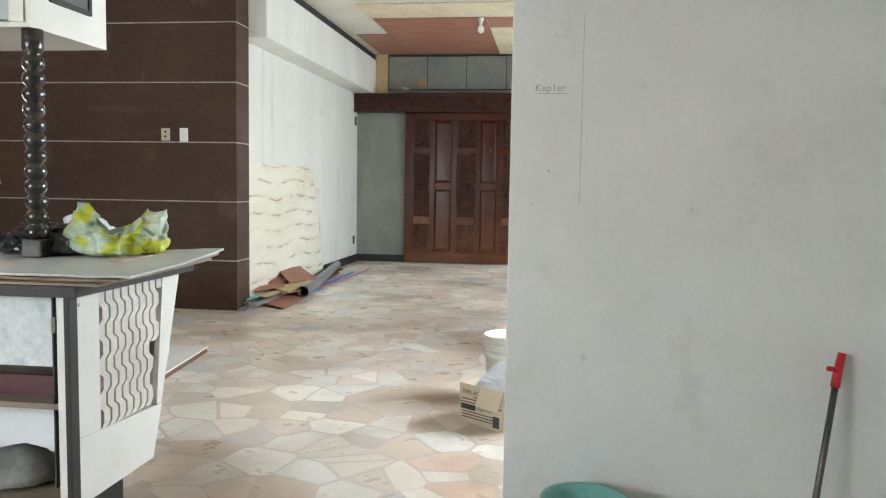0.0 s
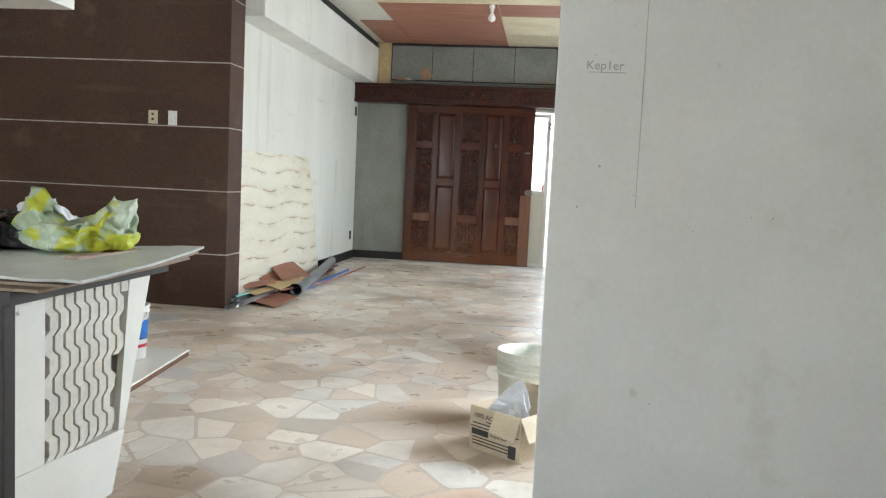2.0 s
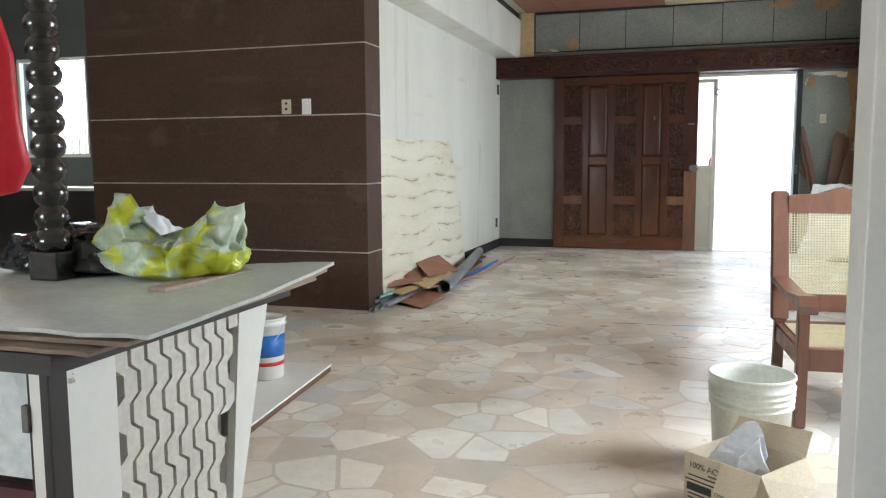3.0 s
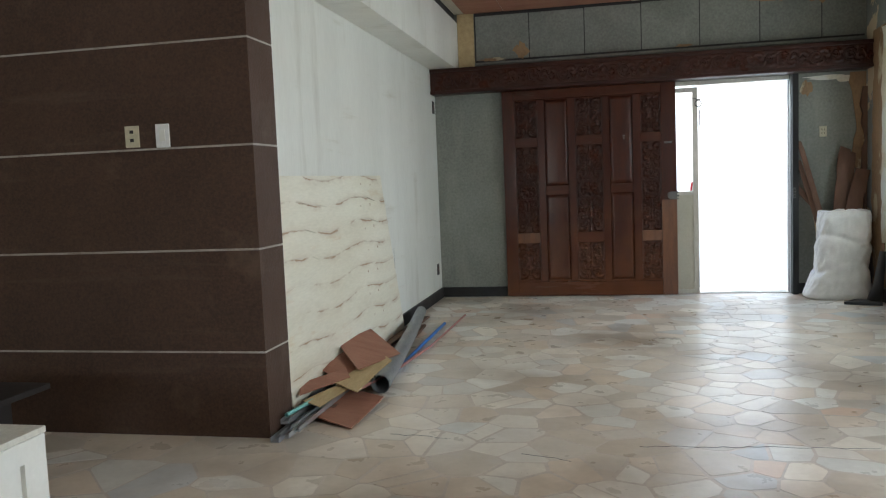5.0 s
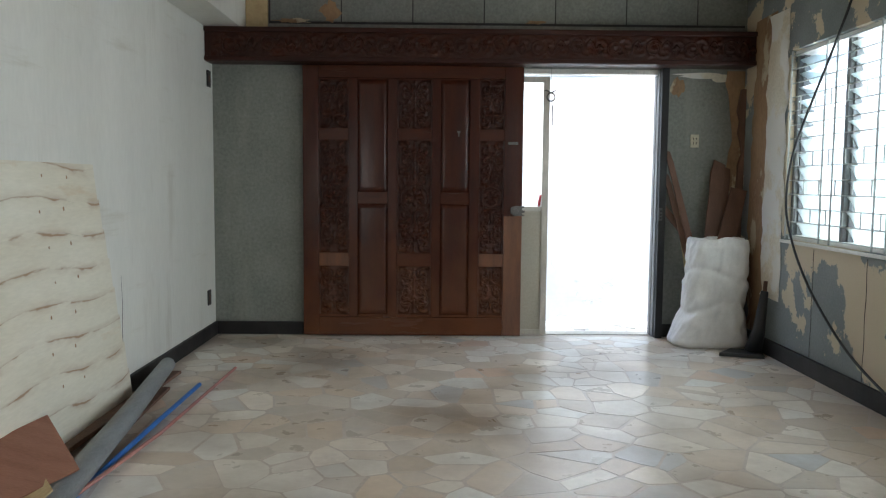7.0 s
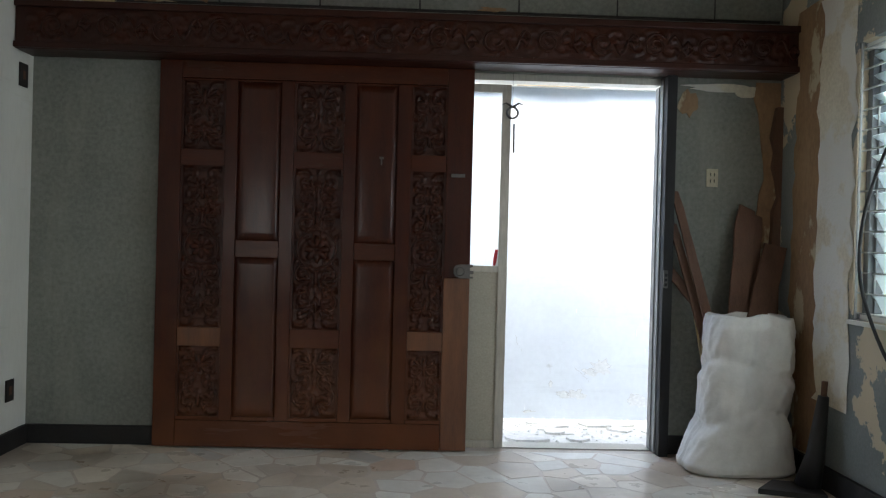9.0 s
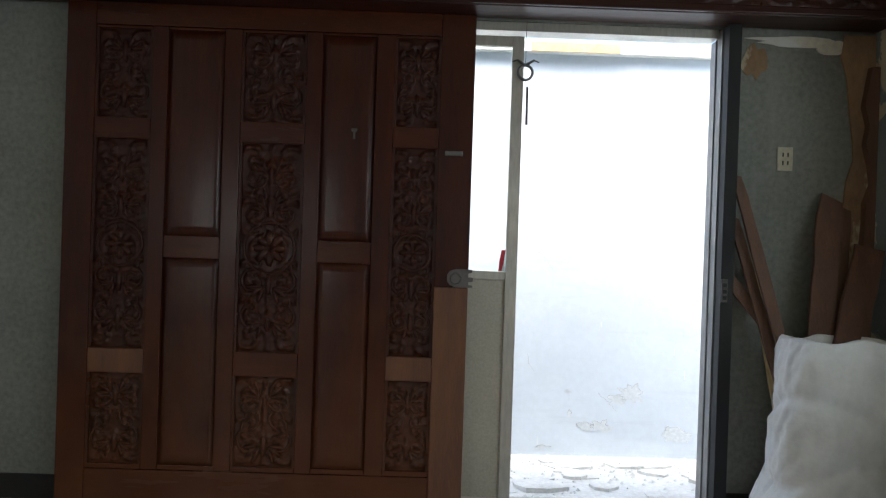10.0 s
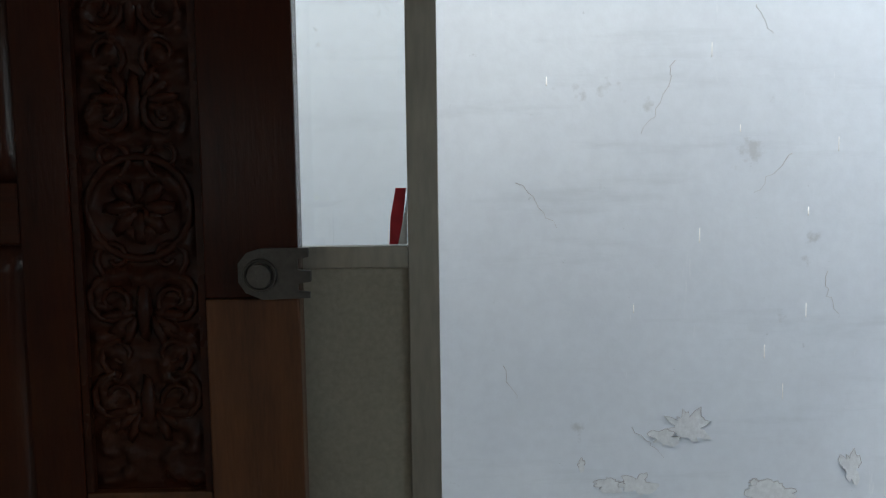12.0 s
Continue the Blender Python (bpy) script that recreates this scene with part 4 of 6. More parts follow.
for k, (a, b, w) in enumerate((((-0.03, 0.0, 0.3), (-0.33, 0.285, 1.66), 0.055), ((-0.06, 0.05, 0.3), (-0.345, 0.29, 1.48), 0.05), ((0.12, 0.05, 0.5), (-0.40, 0.30, 1.23), 0.055), ((-0.12, 0.1, 0.3), (-0.24, 0.28, 1.22), 0.035),
                              ((-0.04, 0.03, 0.3), (0.12, 0.27, 1.57), 0.125), ((0.06, 0.07, 0.3), (0.20, 0.29, 1.53), 0.07), ((0.02, 0.0, 0.45), (0.285, 0.2, 1.37), 0.15))):
    plank_rng = random.Random(60 + k)
    bm = bmesh.new()
    d = Vector(b) - Vector(a)
    side = Vector((d.z, 0, -d.x)).normalized() * w / 2
    n = 12
    edge = [[Vector(a) + d * i / n + side * sg * (plank_rng.uniform(0.86, 1.04) if 0 < i < n else plank_rng.uniform(0.6, 1.0)) + d.normalized() * (plank_rng.uniform(-0.05, 0.02) if i == n else 0) for i in range(n + 1)] for sg in (-1, 1)]
    for i in range(n):
        for dy in (0.0, 0.02):
            bm.faces.new([bm.verts.new(q + Vector((0, dy, 0))) for q in (edge[0][i], edge[1][i], edge[1][i + 1], edge[0][i + 1])])
        for e in edge:
            bm.faces.new([bm.verts.new(q) for q in (e[i], e[i + 1], e[i + 1] + Vector((0, 0.02, 0)), e[i] + Vector((0, 0.02, 0)))])
    for i in (0, n):
        bm.faces.new([bm.verts.new(q) for q in (edge[0][i], edge[1][i], edge[1][i] + Vector((0, 0.02, 0)), edge[0][i] + Vector((0, 0.02, 0)))])
    bmesh.ops.remove_doubles(bm, verts=bm.verts, dist=0.0002)
    part("scrap_plank", bm, PALE_PLY if k == 3 else SCRAP_WOOD, sack, fix=True)
pan = thing("dustpan", "black long-handled dustpan standing in the corner", "dustpan", (1.72, 9.32, 0.0))
bm = bmesh.new()
prism(bm, [(-0.20, -0.05), (0.12, -0.16), (0.17, 0.06), (-0.05, 0.12)], "z", 0.002, 0.03)
part("tray", bm, RUBBER, pan)
bm = bmesh.new()
tube(bm, [(0.1, 0.02, 0.03), (0.13, 0.0, 0.2), (0.165, 0.0, 0.52)], 0.07, 12, 0.028)
part("hood", bm, RUBBER, pan)
bm = bmesh.new()
tube(bm, [(0.165, 0.0, 0.50), (0.17, 0.0, 0.60)], 0.016, 10)
part("handle", bm, SCRAP_WOOD, pan)


def wall_plate(name, label, at, turn, w, h, mat, holes, category):
    """A plate facing local -y with small dark slots or keys."""
    ob = thing(name, label, category, at, turn)
    part("plate", boxes((-w / 2, w / 2, -0.009, 0.0, -h / 2, h / 2), bevel=0.003), mat, ob)
    for x, z, ww, hh, m in holes:
        part("slot", boxes((x - ww / 2, x + ww / 2, -0.0125, -0.0095, z - hh / 2, z + hh / 2)), m, ob)
    return ob


wall_plate("wall_socket", "old ivory double socket on the grey wall", (1.524, 10.079, 1.75), 0, 0.075, 0.115, PLATE, [(-0.012, 0.02, 0.006, 0.02, INK), (0.012, 0.02, 0.006, 0.02, INK), (-0.012, -0.02, 0.006, 0.02, INK), (0.012, -0.02, 0.006, 0.02, INK)], "socket")
wall_plate("wall_switch", "yellowed ivory switch plate on the brown wall", (-3.31, 4.819, 1.687), 0, 0.085, 0.118, PLATE, [(0, 0.026, 0.022, 0.018, BAR_DARK), (0, -0.02, 0.022, 0.018, BAR_DARK)], "switch")
wall_plate("wall_switch", "newer white switch plate on the brown wall", (-3.125, 4.819, 1.684), 0, 0.082, 0.128, PLATE_W, [(0, 0, 0.034, 0.06, BAR_WHITE)], "switch")
wall_plate("wall_socket", "brown socket box high on the cream wall", (-2.719, 9.95, 2.236), 90, 0.1, 0.14, BAR_DARK, [(0, 0, 0.03, 0.05, SCRAP_WOOD)], "socket")
wall_plate("wall_socket", "brown socket box low on the cream wall", (-2.719, 9.87, 0.355), 90, 0.09, 0.13, BAR_DARK, [(0, 0, 0.03, 0.05, SCRAP_WOOD)], "socket")

# ---- log-pattern siding sheet leaning on the hall wall ----
wave = thing("siding_sheet", "cream log-pattern siding sheet leaning on the hall wall", "siding sheet", (0, 0, 0))
for k in range(8):
    z0, z1 = 0.02 + k * 0.177, 0.02 + (k + 1) * 0.177

    def lower(y, kk=k):
        return 0.024 * math.sin((y - 5.2) * 4.6 + 0.5) + 0.006 * math.sin(y * 17 + kk)
    end = 7.83 - 0.04 * k
    N = 26
    ys = [5.19 + (end - 5.19) * i / N for i in range(N + 1)]
    bm = bmesh.new()
    lo = [(y, max(z0 + (lower(y) if k else 0), 0.004)) for y in ys]
    hi = [(y, z1 + (lower(y) if k < 7 else 0) + 0.012) for y in reversed(ys)]
    prism(bm, lo + hi, "x", -0.006, 0.006)
    for v in bm.verts:
        lean = (1.44 - v.co.z) * 0.055
        frac = (v.co.z - z0) / 0.177
        v.co.x += -2.70 + lean + 0.009 * (1 - frac)
    part("plank", bm, WAVE, wave)
    if not k:
        continue

    def on_face(y, z, out):
        return (-2.70 + (1.44 - z) * 0.055 + 0.0085 + out, y, z)
    # grain strokes along each lap: thin at both ends, heavier toward the sheet end
    for y0, y1, wide in ((5.46, 6.0, 0.008), (6.44, 7.12, 0.011), (7.05, min(7.66, end - 0.03), 0.015)):
        y0 += 0.05 * math.sin(k * 2.3 + y0)
        n = int((y1 - y0) / 0.035)
        bm = bmesh.new()
        strip = []
        for i in range(n + 1):
            f = i / n
            y = y0 + (y1 - y0) * f
            z = z0 + lower(y) + 0.012 + 0.012 * math.sin(math.pi * f) + 0.004 * noise.noise(Vector((y * 9, k * 3, 1)))
            w = wide * (0.12 + 0.88 * math.sin(math.pi * min(1.0, f * 0.85 + 0.08))) * (0.75 + 0.5 * noise.noise(Vector((y * 14, k, 4))))
            strip.append([bm.verts.new(on_face(y, z + sg * w / 2, 0.0012)) for sg in (-1, 1)] + [bm.verts.new(on_face(y, z + sg * w / 2, -0.002)) for sg in (1, -1)])
        for p, q in zip(strip, strip[1:]):
            for c in range(4):
                bm.faces.new((p[c], q[c], q[(c + 1) % 4], p[(c + 1) % 4]))
        bm.faces.new(strip[0]), bm.faces.new(strip[-1])
        part("grain_stain", bm, STAIN, wave, "brown grain stain", fix=True)
    for y, dz, r in ((5.98, 0.05, 0.012), (6.95, 0.10, 0.012), (7.28, 0.055, 0.022), (7.2, 0.12, 0.014), (7.45, 0.09, 0.013)):
        y += 0.05 * math.sin(k * 1.7 + y)
        z = z0 + lower(y) + dz
        bm = bmesh.new()
        rr = bmesh.ops.create_icosphere(bm, subdivisions=2, radius=r)
        bmesh.ops.transform(bm, matrix=Matrix.Translation(on_face(y, z, -0.001)) @ Matrix.Diagonal((0.16, 0.8, 1.3, 1)), verts=rr["verts"])
        part("knot", bm, STAIN, wave, "brown knot")


bm = bmesh.new()
tube(bm, [(-2.7195, 7.98 + 0.006 * math.sin(i), 0.11 + 0.06 * i) for i in range(12)], 0.003, 5, 0.001)
part("crack", bm, BAR_DARK, bpy.data.objects["wall_west"])

# ---- scrap heap along the hall wall ----
def sheet(name, label, mat, corners, thick, category="plywood"):
    """A thin stiff sheet given by its corners."""
    ob = thing(name, label, category, corners[0], group="scrap heap by the hall wall")
    o = Vector(corners[0])
    a, b = Vector(corners[1]) - o, Vector(corners[-1]) - o
    nrm = a.cross(b).normalized() * thick
    bm = bmesh.new()
    lo = [bm.verts.new(Vector(c) - o) for c in corners]
    hi = [bm.verts.new(Vector(c) - o + nrm) for c in corners]
    k = len(corners)
    bm.faces.new(lo), bm.faces.new(hi)
    for i in range(k):
        bm.faces.new((lo[i], lo[(i + 1) % k], hi[(i + 1) % k], hi[i]))
    part("sheet", bm, mat, ob, fix=True)
    return ob


sheet("plywood_offcut", "reddish plywood offcut lying flat on the floor", RED_PLY, [(-2.19, 4.99, 0.006), (-2.16, 5.56, 0.03), (-2.45, 5.70, 0.05), (-2.5, 5.16, 0.03)], 0.006)
sheet("plywood_offcut", "large reddish plywood offcut leaning on the heap", RED_PLY, [(-2.37, 5.70, 0.17), (-2.24, 6.28, 0.15), (-2.60, 6.75, 0.24), (-2.66, 6.15, 0.25)], 0.006)
sheet("plywood_offcut", "small reddish plywood offcut in the heap", RED_PLY, [(-2.45, 5.6, 0.10), (-2.38, 5.95, 0.13), (-2.6, 6.1, 0.2), (-2.66, 5.75, 0.17)], 0.006)
sheet("plywood_offcut", "narrow reddish plywood strip in the heap", RED_PLY, [(-2.58, 5.22, 0.13), (-2.40, 5.62, 0.14), (-2.48, 5.78, 0.16), (-2.66, 5.4, 0.15)], 0.006)
sheet("plywood_offcut", "pale yellow plywood offcut on top of the heap", PALE_PLY, [(-2.275, 5.38, 0.11), (-2.24, 6.05, 0.15), (-2.36, 6.2, 0.17), (-2.46, 5.5, 0.13)], 0.008)
sheet("plywood_offcut", "pale plywood strip lying across the heap", PALE_PLY, [(-2.42, 5.12, 0.09), (-2.34, 5.6, 0.11), (-2.40, 5.68, 0.12), (-2.56, 5.2, 0.10)], 0.006)


def rod(name, label, category, mat, pts, r, r2=None, n=12):
    ob = thing(name, label, category, pts[0], group="scrap heap by the hall wall")
    o = Vector(pts[0])
    bm = bmesh.new()
    tube(bm, [Vector(p) - o for p in pts], r, n, r2, caps=False)
    if r > 0.02:
        tube(bm, [Vector(p) - o for p in pts], r * 0.9, n, r2, caps=False)
    part("tube", bm, mat, ob)
    return ob


rod("plastic_pipe", "grey rolled plastic pipe lying on the scrap", "pipe", GREY_PIPE, [(-2.215, 5.68, 0.085), (-2.3, 6.4, 0.09), (-2.42, 7.3, 0.095), (-2.58, 8.38, 0.11)], 0.062, 0.05, n=20)
rod("water_pipe", "blue plastic water pipe on the floor", "pipe", BLUE, [(-2.28, 6.2, 0.02), (-2.3, 7.2, 0.02), (-2.31, 8.2, 0.02)], 0.014)
rod("conduit", "faded pink conduit on the floor", "pipe", PINK, [(-2.30, 5.42, 0.11), (-2.25, 6.1, 0.06), (-2.22, 7.2, 0.015), (-2.2, 8.7, 0.014)], 0.010)
for k, (x0, y0, x1, y1) in enumerate(((-2.54, 4.74, -2.5, 6.3), (-2.50, 4.78, -2.44, 6.2), (-2.47, 4.86, -2.4, 6.4), (-2.57, 4.95, -2.55, 6.6))):
    ch = thing("metal_channel", "galvanised steel wall channel lying on the floor", "metal channel", (x0, y0, 0.0), group="scrap heap by the hall wall")
    bm = bmesh.new()
    d = Vector((x1 - x0, y1 - y0, 0.05))
    zz = 0.004 + 0.012 * k
    beam(bm, (0, 0, zz), d + Vector((0, 0, zz)), 0.05, 0.002)
    for sx in (-0.024, 0.024):
        beam(bm, (sx, 0, zz + 0.014), d + Vector((sx, 0, zz + 0.014)), 0.002, 0.026)
    part("channel", bm, GALV, ch)
rod("green_rod", "thin pale green rod in the heap", "rod", TEAL, [(-2.56, 4.96, 0.09), (-2.47, 5.5, 0.1), (-2.42, 5.9, 0.13)], 0.012)
for k, (a, b, w) in enumerate((((-2.6, 5.2, 0.03), (-2.55, 7.6, 0.05), 0.06), ((-2.5, 5.5, 0.04), (-2.62, 7.9, 0.04), 0.045), ((-2.42, 5.3, 0.03), (-2.46, 7.4, 0.03), 0.05), ((-2.38, 6.2, 0.02), (-2.5, 8.1, 0.02), 0.06), ((-2.58, 6.8, 0.03), (-2.56, 8.5, 0.03), 0.07))):
    st = thing("timber_strip", "rough brown timber strip lying by the wall", "timber", a, group="scrap heap by the hall wall")
    bm = bmesh.new()
    beam(bm, (0, 0, 0), Vector(b) - Vector(a), w, 0.02, bevel=0.002)
    part("strip", bm, SCRAP_WOOD, st)

# ---- bar counter with lattice end ----
bar = thing("bar_counter", "white bar counter with a cream lattice end and dark edging", "counter", (0, 0, 0))
bm = bmesh.new()
prism(bm, [(-0.115, 0.862), (0.745, 0.862), (0.745, 0.898), (-0.115, 0.898)], "x", -3.4, -1.13)
part("worktop", bm, BAR_DARK, bar, "dark worktop edge")
part("corner_post", boxes((-1.192, -1.172, -0.082, -0.035, 0.02, 0.861), bevel=0.003), BAR_DARK, bar, "black corner post")
part("front_stile", boxes((-1.222, -1.194, -0.075, -0.05, 0.14, 0.86), bevel=0.002), BAR_WHITE, bar)
bm = bmesh.new()
prism(bm, [(-0.033, 0.375), (0.10, 0.365), (0.10, 0.861), (-0.033, 0.861)], "x", -1.2, -1.178)
part("end_stile", bm, BAR_WHITE, bar)
bm = bmesh.new()
prism(bm, [(0.500, 0.345), (0.537, 0.342), (0.707, 0.861), (0.562, 0.861)], "x", -1.2, -1.178)
part("end_stile", bm, BAR_WHITE, bar)
bm = bmesh.new()
prism(bm, [(-0.033, 0.14), (0.463, 0.14), (0.537, 0.34), (-0.033, 0.373)], "x", -1.2, -1.176)
part("end_panel", bm, BAR_WHITE, bar)
bm = bmesh.new()
prism(bm, [(0.40, 0.14), (0.455, 0.14), (0.70, 0.861), (0.66, 0.861)], "x", -3.4, -1.202)
part("front_panel", bm, BAR_WHITE, bar)
part("plinth", boxes((-3.3, -1.26, 0.02, 0.38, 0.0, 0.139)), BAR_DARK, bar)
part("bottom_board", boxes((-3.38, -1.21, -0.06, 0.40, 0.141, 0.16)), CUPBOARD_IN, bar)
part("shelf", boxes((-3.38, -1.22, -0.04, 0.45, 0.47, 0.49)), CUPBOARD_IN, bar)
# near-black sheet added behind the fins, painting the shade of the hollow counter
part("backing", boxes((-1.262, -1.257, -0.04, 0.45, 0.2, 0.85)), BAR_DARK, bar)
# lattice of zigzag fins
FINS = 9
for i in range(FINS):
    bm = bmesh.new()
    y = 0.112 + i * 0.052
    pts = []
    z = 0.36
    step = 0
    while z < 0.862:
        off = (0, 0.027, 0.027, 0)[step % 4]
        pts.append((y + off - 0.028 * 0.5, z))
        z += (0.019, 0.043, 0.019, 0.043)[step % 4]
        step += 1
    w = 0.040
    for a, b in zip(pts, pts[1:]):
        if y + 0.0135 + w > 0.40 + (a[1] - 0.14) * 0.222 + 0.035:
            continue
        q = [(a[0], a[1]), (a[0] + w, a[1]), (b[0] + w, b[1]), (b[0], b[1])]
        prism(bm, q, "x", -1.215, -1.180)
    bmesh.ops.remove_doubles(bm, verts=bm.verts, dist=0.0005)
    part("lattice_fin", bm, LATTICE, bar)
for i in range(FINS - 1):
    y = 0.112 + i * 0.052 + 0.0325
    part("back_slat", boxes((-1.236, -1.217, y - 0.011, y + 0.011, 0.36, 0.858)), LATTICE, bar)
for z in (0.36, 0.525, 0.687, 0.845):
    part("lattice_rail", boxes((-1.222, -1.2, 0.10, 0.52 + (z - 0.34) * 0.1, z - 0.009, z + 0.009)), LATTICE, bar)
part("door_leaf", boxes((-1.95, -1.27, 0.02, 0.04, 0.60, 0.84), bevel=0.003), FLAP, bar, "mottled white drop-down flap")
part("rail_maroon", boxes((-3.38, -1.26, 0.05, 0.08, 0.49, 0.56)), material("maroon_board", (0.10, 0.022, 0.024), None, 0.5), bar)
part("hinge", boxes((-1.236, -1.2225, -0.082, -0.07, 0.74, 0.79)), STEEL, bar)

# stuff stored in and on the bar
cl = thing("crumpled_cloth", "crumpled grey cloth on the lower shelf", "cloth", (-1.52, 0.1, 0.16))
bm = bmesh.new()
lathe(bm, 0, 0, [(0.05, 0.001), (0.16, 0.02), (0.15, 0.06), (0.09, 0.1), (0.02, 0.11)], 24)
crumple(bm, 0.035, 11, 3)
for v in bm.verts:
    v.co.z = max(v.co.z, 0.001)
part("cloth", bm, material("grey_print_cloth", (0.4, 0.4, 0.38), (0.24, 0.24, 0.23), 0.8, scale=14), cl)
tr = thing("storage_tray", "dark shallow plastic tray on the bottom board", "tray", (-1.75, -0.02, 0.16))
bm = boxes((-0.25, 0.2, -0.02, 0.25, 0.001, 0.01), (-0.25, 0.2, -0.02, -0.012, 0.01, 0.06), (-0.25, 0.2, 0.242, 0.25, 0.01, 0.06), (0.192, 0.2, -0.012, 0.242, 0.01, 0.06), (-0.25, -0.242, -0.012, 0.242, 0.01, 0.06))
part("tray", bm, BAG_BLACK, tr)

for k, (x0, x1, y0, y1, t, lift, m, lab) in enumerate(((-2.9, -1.045, -0.10, 0.735, -1.0, 0.0, BOARD_BROWN, "thin brown plywood sheet lying on the bar"), (-2.7, -1.01, -0.085, 0.74, 0.6, 0.012, BOARD_BROWN, "warped brown plywood sheet on the bar"), (-2.8, -0.98, -0.09, 0.715, 1.6, 0.024, BOARD_GREY, "pale grey laminate sheet on top of the bar"))):
    sh = thing("laminate_sheet", lab, "board", (-1.9, 0.3, 0.899 + lift), t, group="sheets on the bar")
    bm = bmesh.new()
    nx, ny = 40, 6
    rowsv = []
    for s in (0.001, 0.009):
        rowsv.append([[bm.verts.new(((x0 + (x1 - x0) * i / nx) + 1.9 + (0.014 * noise.noise(Vector((k * 3, j * 0.8, 2))) if i == nx else 0), (y0 + (y1 - y0) * j / ny) - 0.3 + (0.010 * noise.noise(Vector((i * 0.55, k * 7, j))) if j in (0, ny) else 0), s + (0.010 + 0.007 * k) * max(0, i / nx - 0.7) * 4 * (j / ny) ** 2 + 0.0035 * noise.noise(Vector((i * 0.45, j * 0.4, k * 5))) * (k > 0))) for j in range(ny + 1)] for i in range(nx + 1)])
    for i in range(nx):
        for j in range(ny):
            for L in rowsv:
                bm.faces.new((L[i][j], L[i + 1][j], L[i + 1][j + 1], L[i][j + 1]))
    for i in range(nx):
        for j in (0, ny):
            bm.faces.new((rowsv[0][i][j], rowsv[0][i + 1][j], rowsv[1][i + 1][j], rowsv[1][i][j]))
    for j in range(ny):
        for i in (0, nx):
            bm.faces.new((rowsv[0][i][j], rowsv[0][i][j + 1], rowsv[1][i][j + 1], rowsv[1][i][j]))
    part("sheet", bm, m, sh, fix=True)
bt = thing("wood_batten", "flat faded pinkish wood batten lying on the bar sheets", "batten", (-1.215, 0.53, 0.936), -5)
part("batten", boxes((-0.026, 0.026, -0.22, 0.23, 0.001, 0.011), bevel=0.002), FADED_BATTEN, bt)

post = thing("turned_post", "black turned bobbin post between bar and hanging cabinet", "post", (-1.645, 0.45, 0.93))
part("base_block", boxes((-0.043, 0.043, -0.043, 0.043, 0.001, 0.075), bevel=0.006), TURNED, post)
prof = [(0.042, 0.076), (0.046, 0.10), (0.038, 0.125)]
for k in range(11):
    z = 0.13 + k * 0.06
    prof += [(0.026, z), (0.038, z + 0.012), (0.0425, z + 0.03), (0.038, z + 0.048), (0.026, z + 0.059)]
prof += [(0.034, 0.80), (0.04, 0.82), (0.04, 0.889)]
bm = bmesh.new()
lathe(bm, 0, 0, prof, 24)
part("shaft", bm, TURNED, post)

hang = thing("hanging_cabinet", "white hanging bar cabinet with a dark square inset", "cabinet", (0, 0, 1.82))
part("body", boxes((-3.3, -1.62, 0.40, 0.93, 0.0, 0.018), (-3.3, -1.62, 0.40, 0.93, 0.9, 1.478), (-1.64, -1.62, 0.40, 0.93, 0.018, 0.9), (-3.3, -1.66, 0.90, 0.928, 0.018, 0.9)), BAR_WHITE, hang)
part("front_edge", boxes((-1.70, -1.6405, 0.39, 0.41, 0.018, 0.9)), BAR_WHITE, hang)
part("glass_door", boxes((-3.2, -1.71, 0.405, 0.41, 0.03, 0.88)), LOUVRE, hang)
part("inset_frame", boxes((-1.6195, -1.606, 0.52, 0.80, 0.12, 0.14), (-1.6195, -1.606, 0.52, 0.80, 0.40, 0.42), (-1.6195, -1.606, 0.52, 0.54, 0.14, 0.40), (-1.6195, -1.606, 0.78, 0.80, 0.14, 0.40)), BAR_DARK, hang)
part("inset_panel", boxes((-1.6195, -1.612, 0.54, 0.78, 0.14, 0.40)), material("speaker_grey", (0.10, 0.10, 0.095), None, 0.6), hang)
bm = bmesh.new()
tube(bm, [(-1.609, 0.66 + 0.085 * math.cos(q), 0.27 + 0.085 * math.sin(q)) for q in (2 * math.pi * j / 24 for j in range(24))], 0.008, 6, closed=True)
part("ring", bm, BAR_DARK, hang)
red = thing("red_jacket", "red and black jacket hanging from the cabinet", "jacket", (-2.28, 0.82, 1.12))
bm = bmesh.new()
lathe(bm, 0, 0, [(0.05, 0.0), (0.13, 0.02), (0.17, 0.1), (0.15, 0.25), (0.14, 0.45), (0.1, 0.6), (0.03, 0.699)], 28)
for v in bm.verts:
    v.co.y *= 0.45
    v.co.x *= 1 + 0.12 * math.sin(math.atan2(v.co.y, v.co.x) * 7)
crumple(bm, 0.02, 9, 5)
part("cloth", bm, RED, red)
bm = bmesh.new()
beam(bm, (0.03, -0.09, 0.15), (0.06, -0.085, 0.55), 0.09, 0.012, up=(0, 1, 0), bevel=0.003)
part("dark_panel", bm, BAG_BLACK, red)


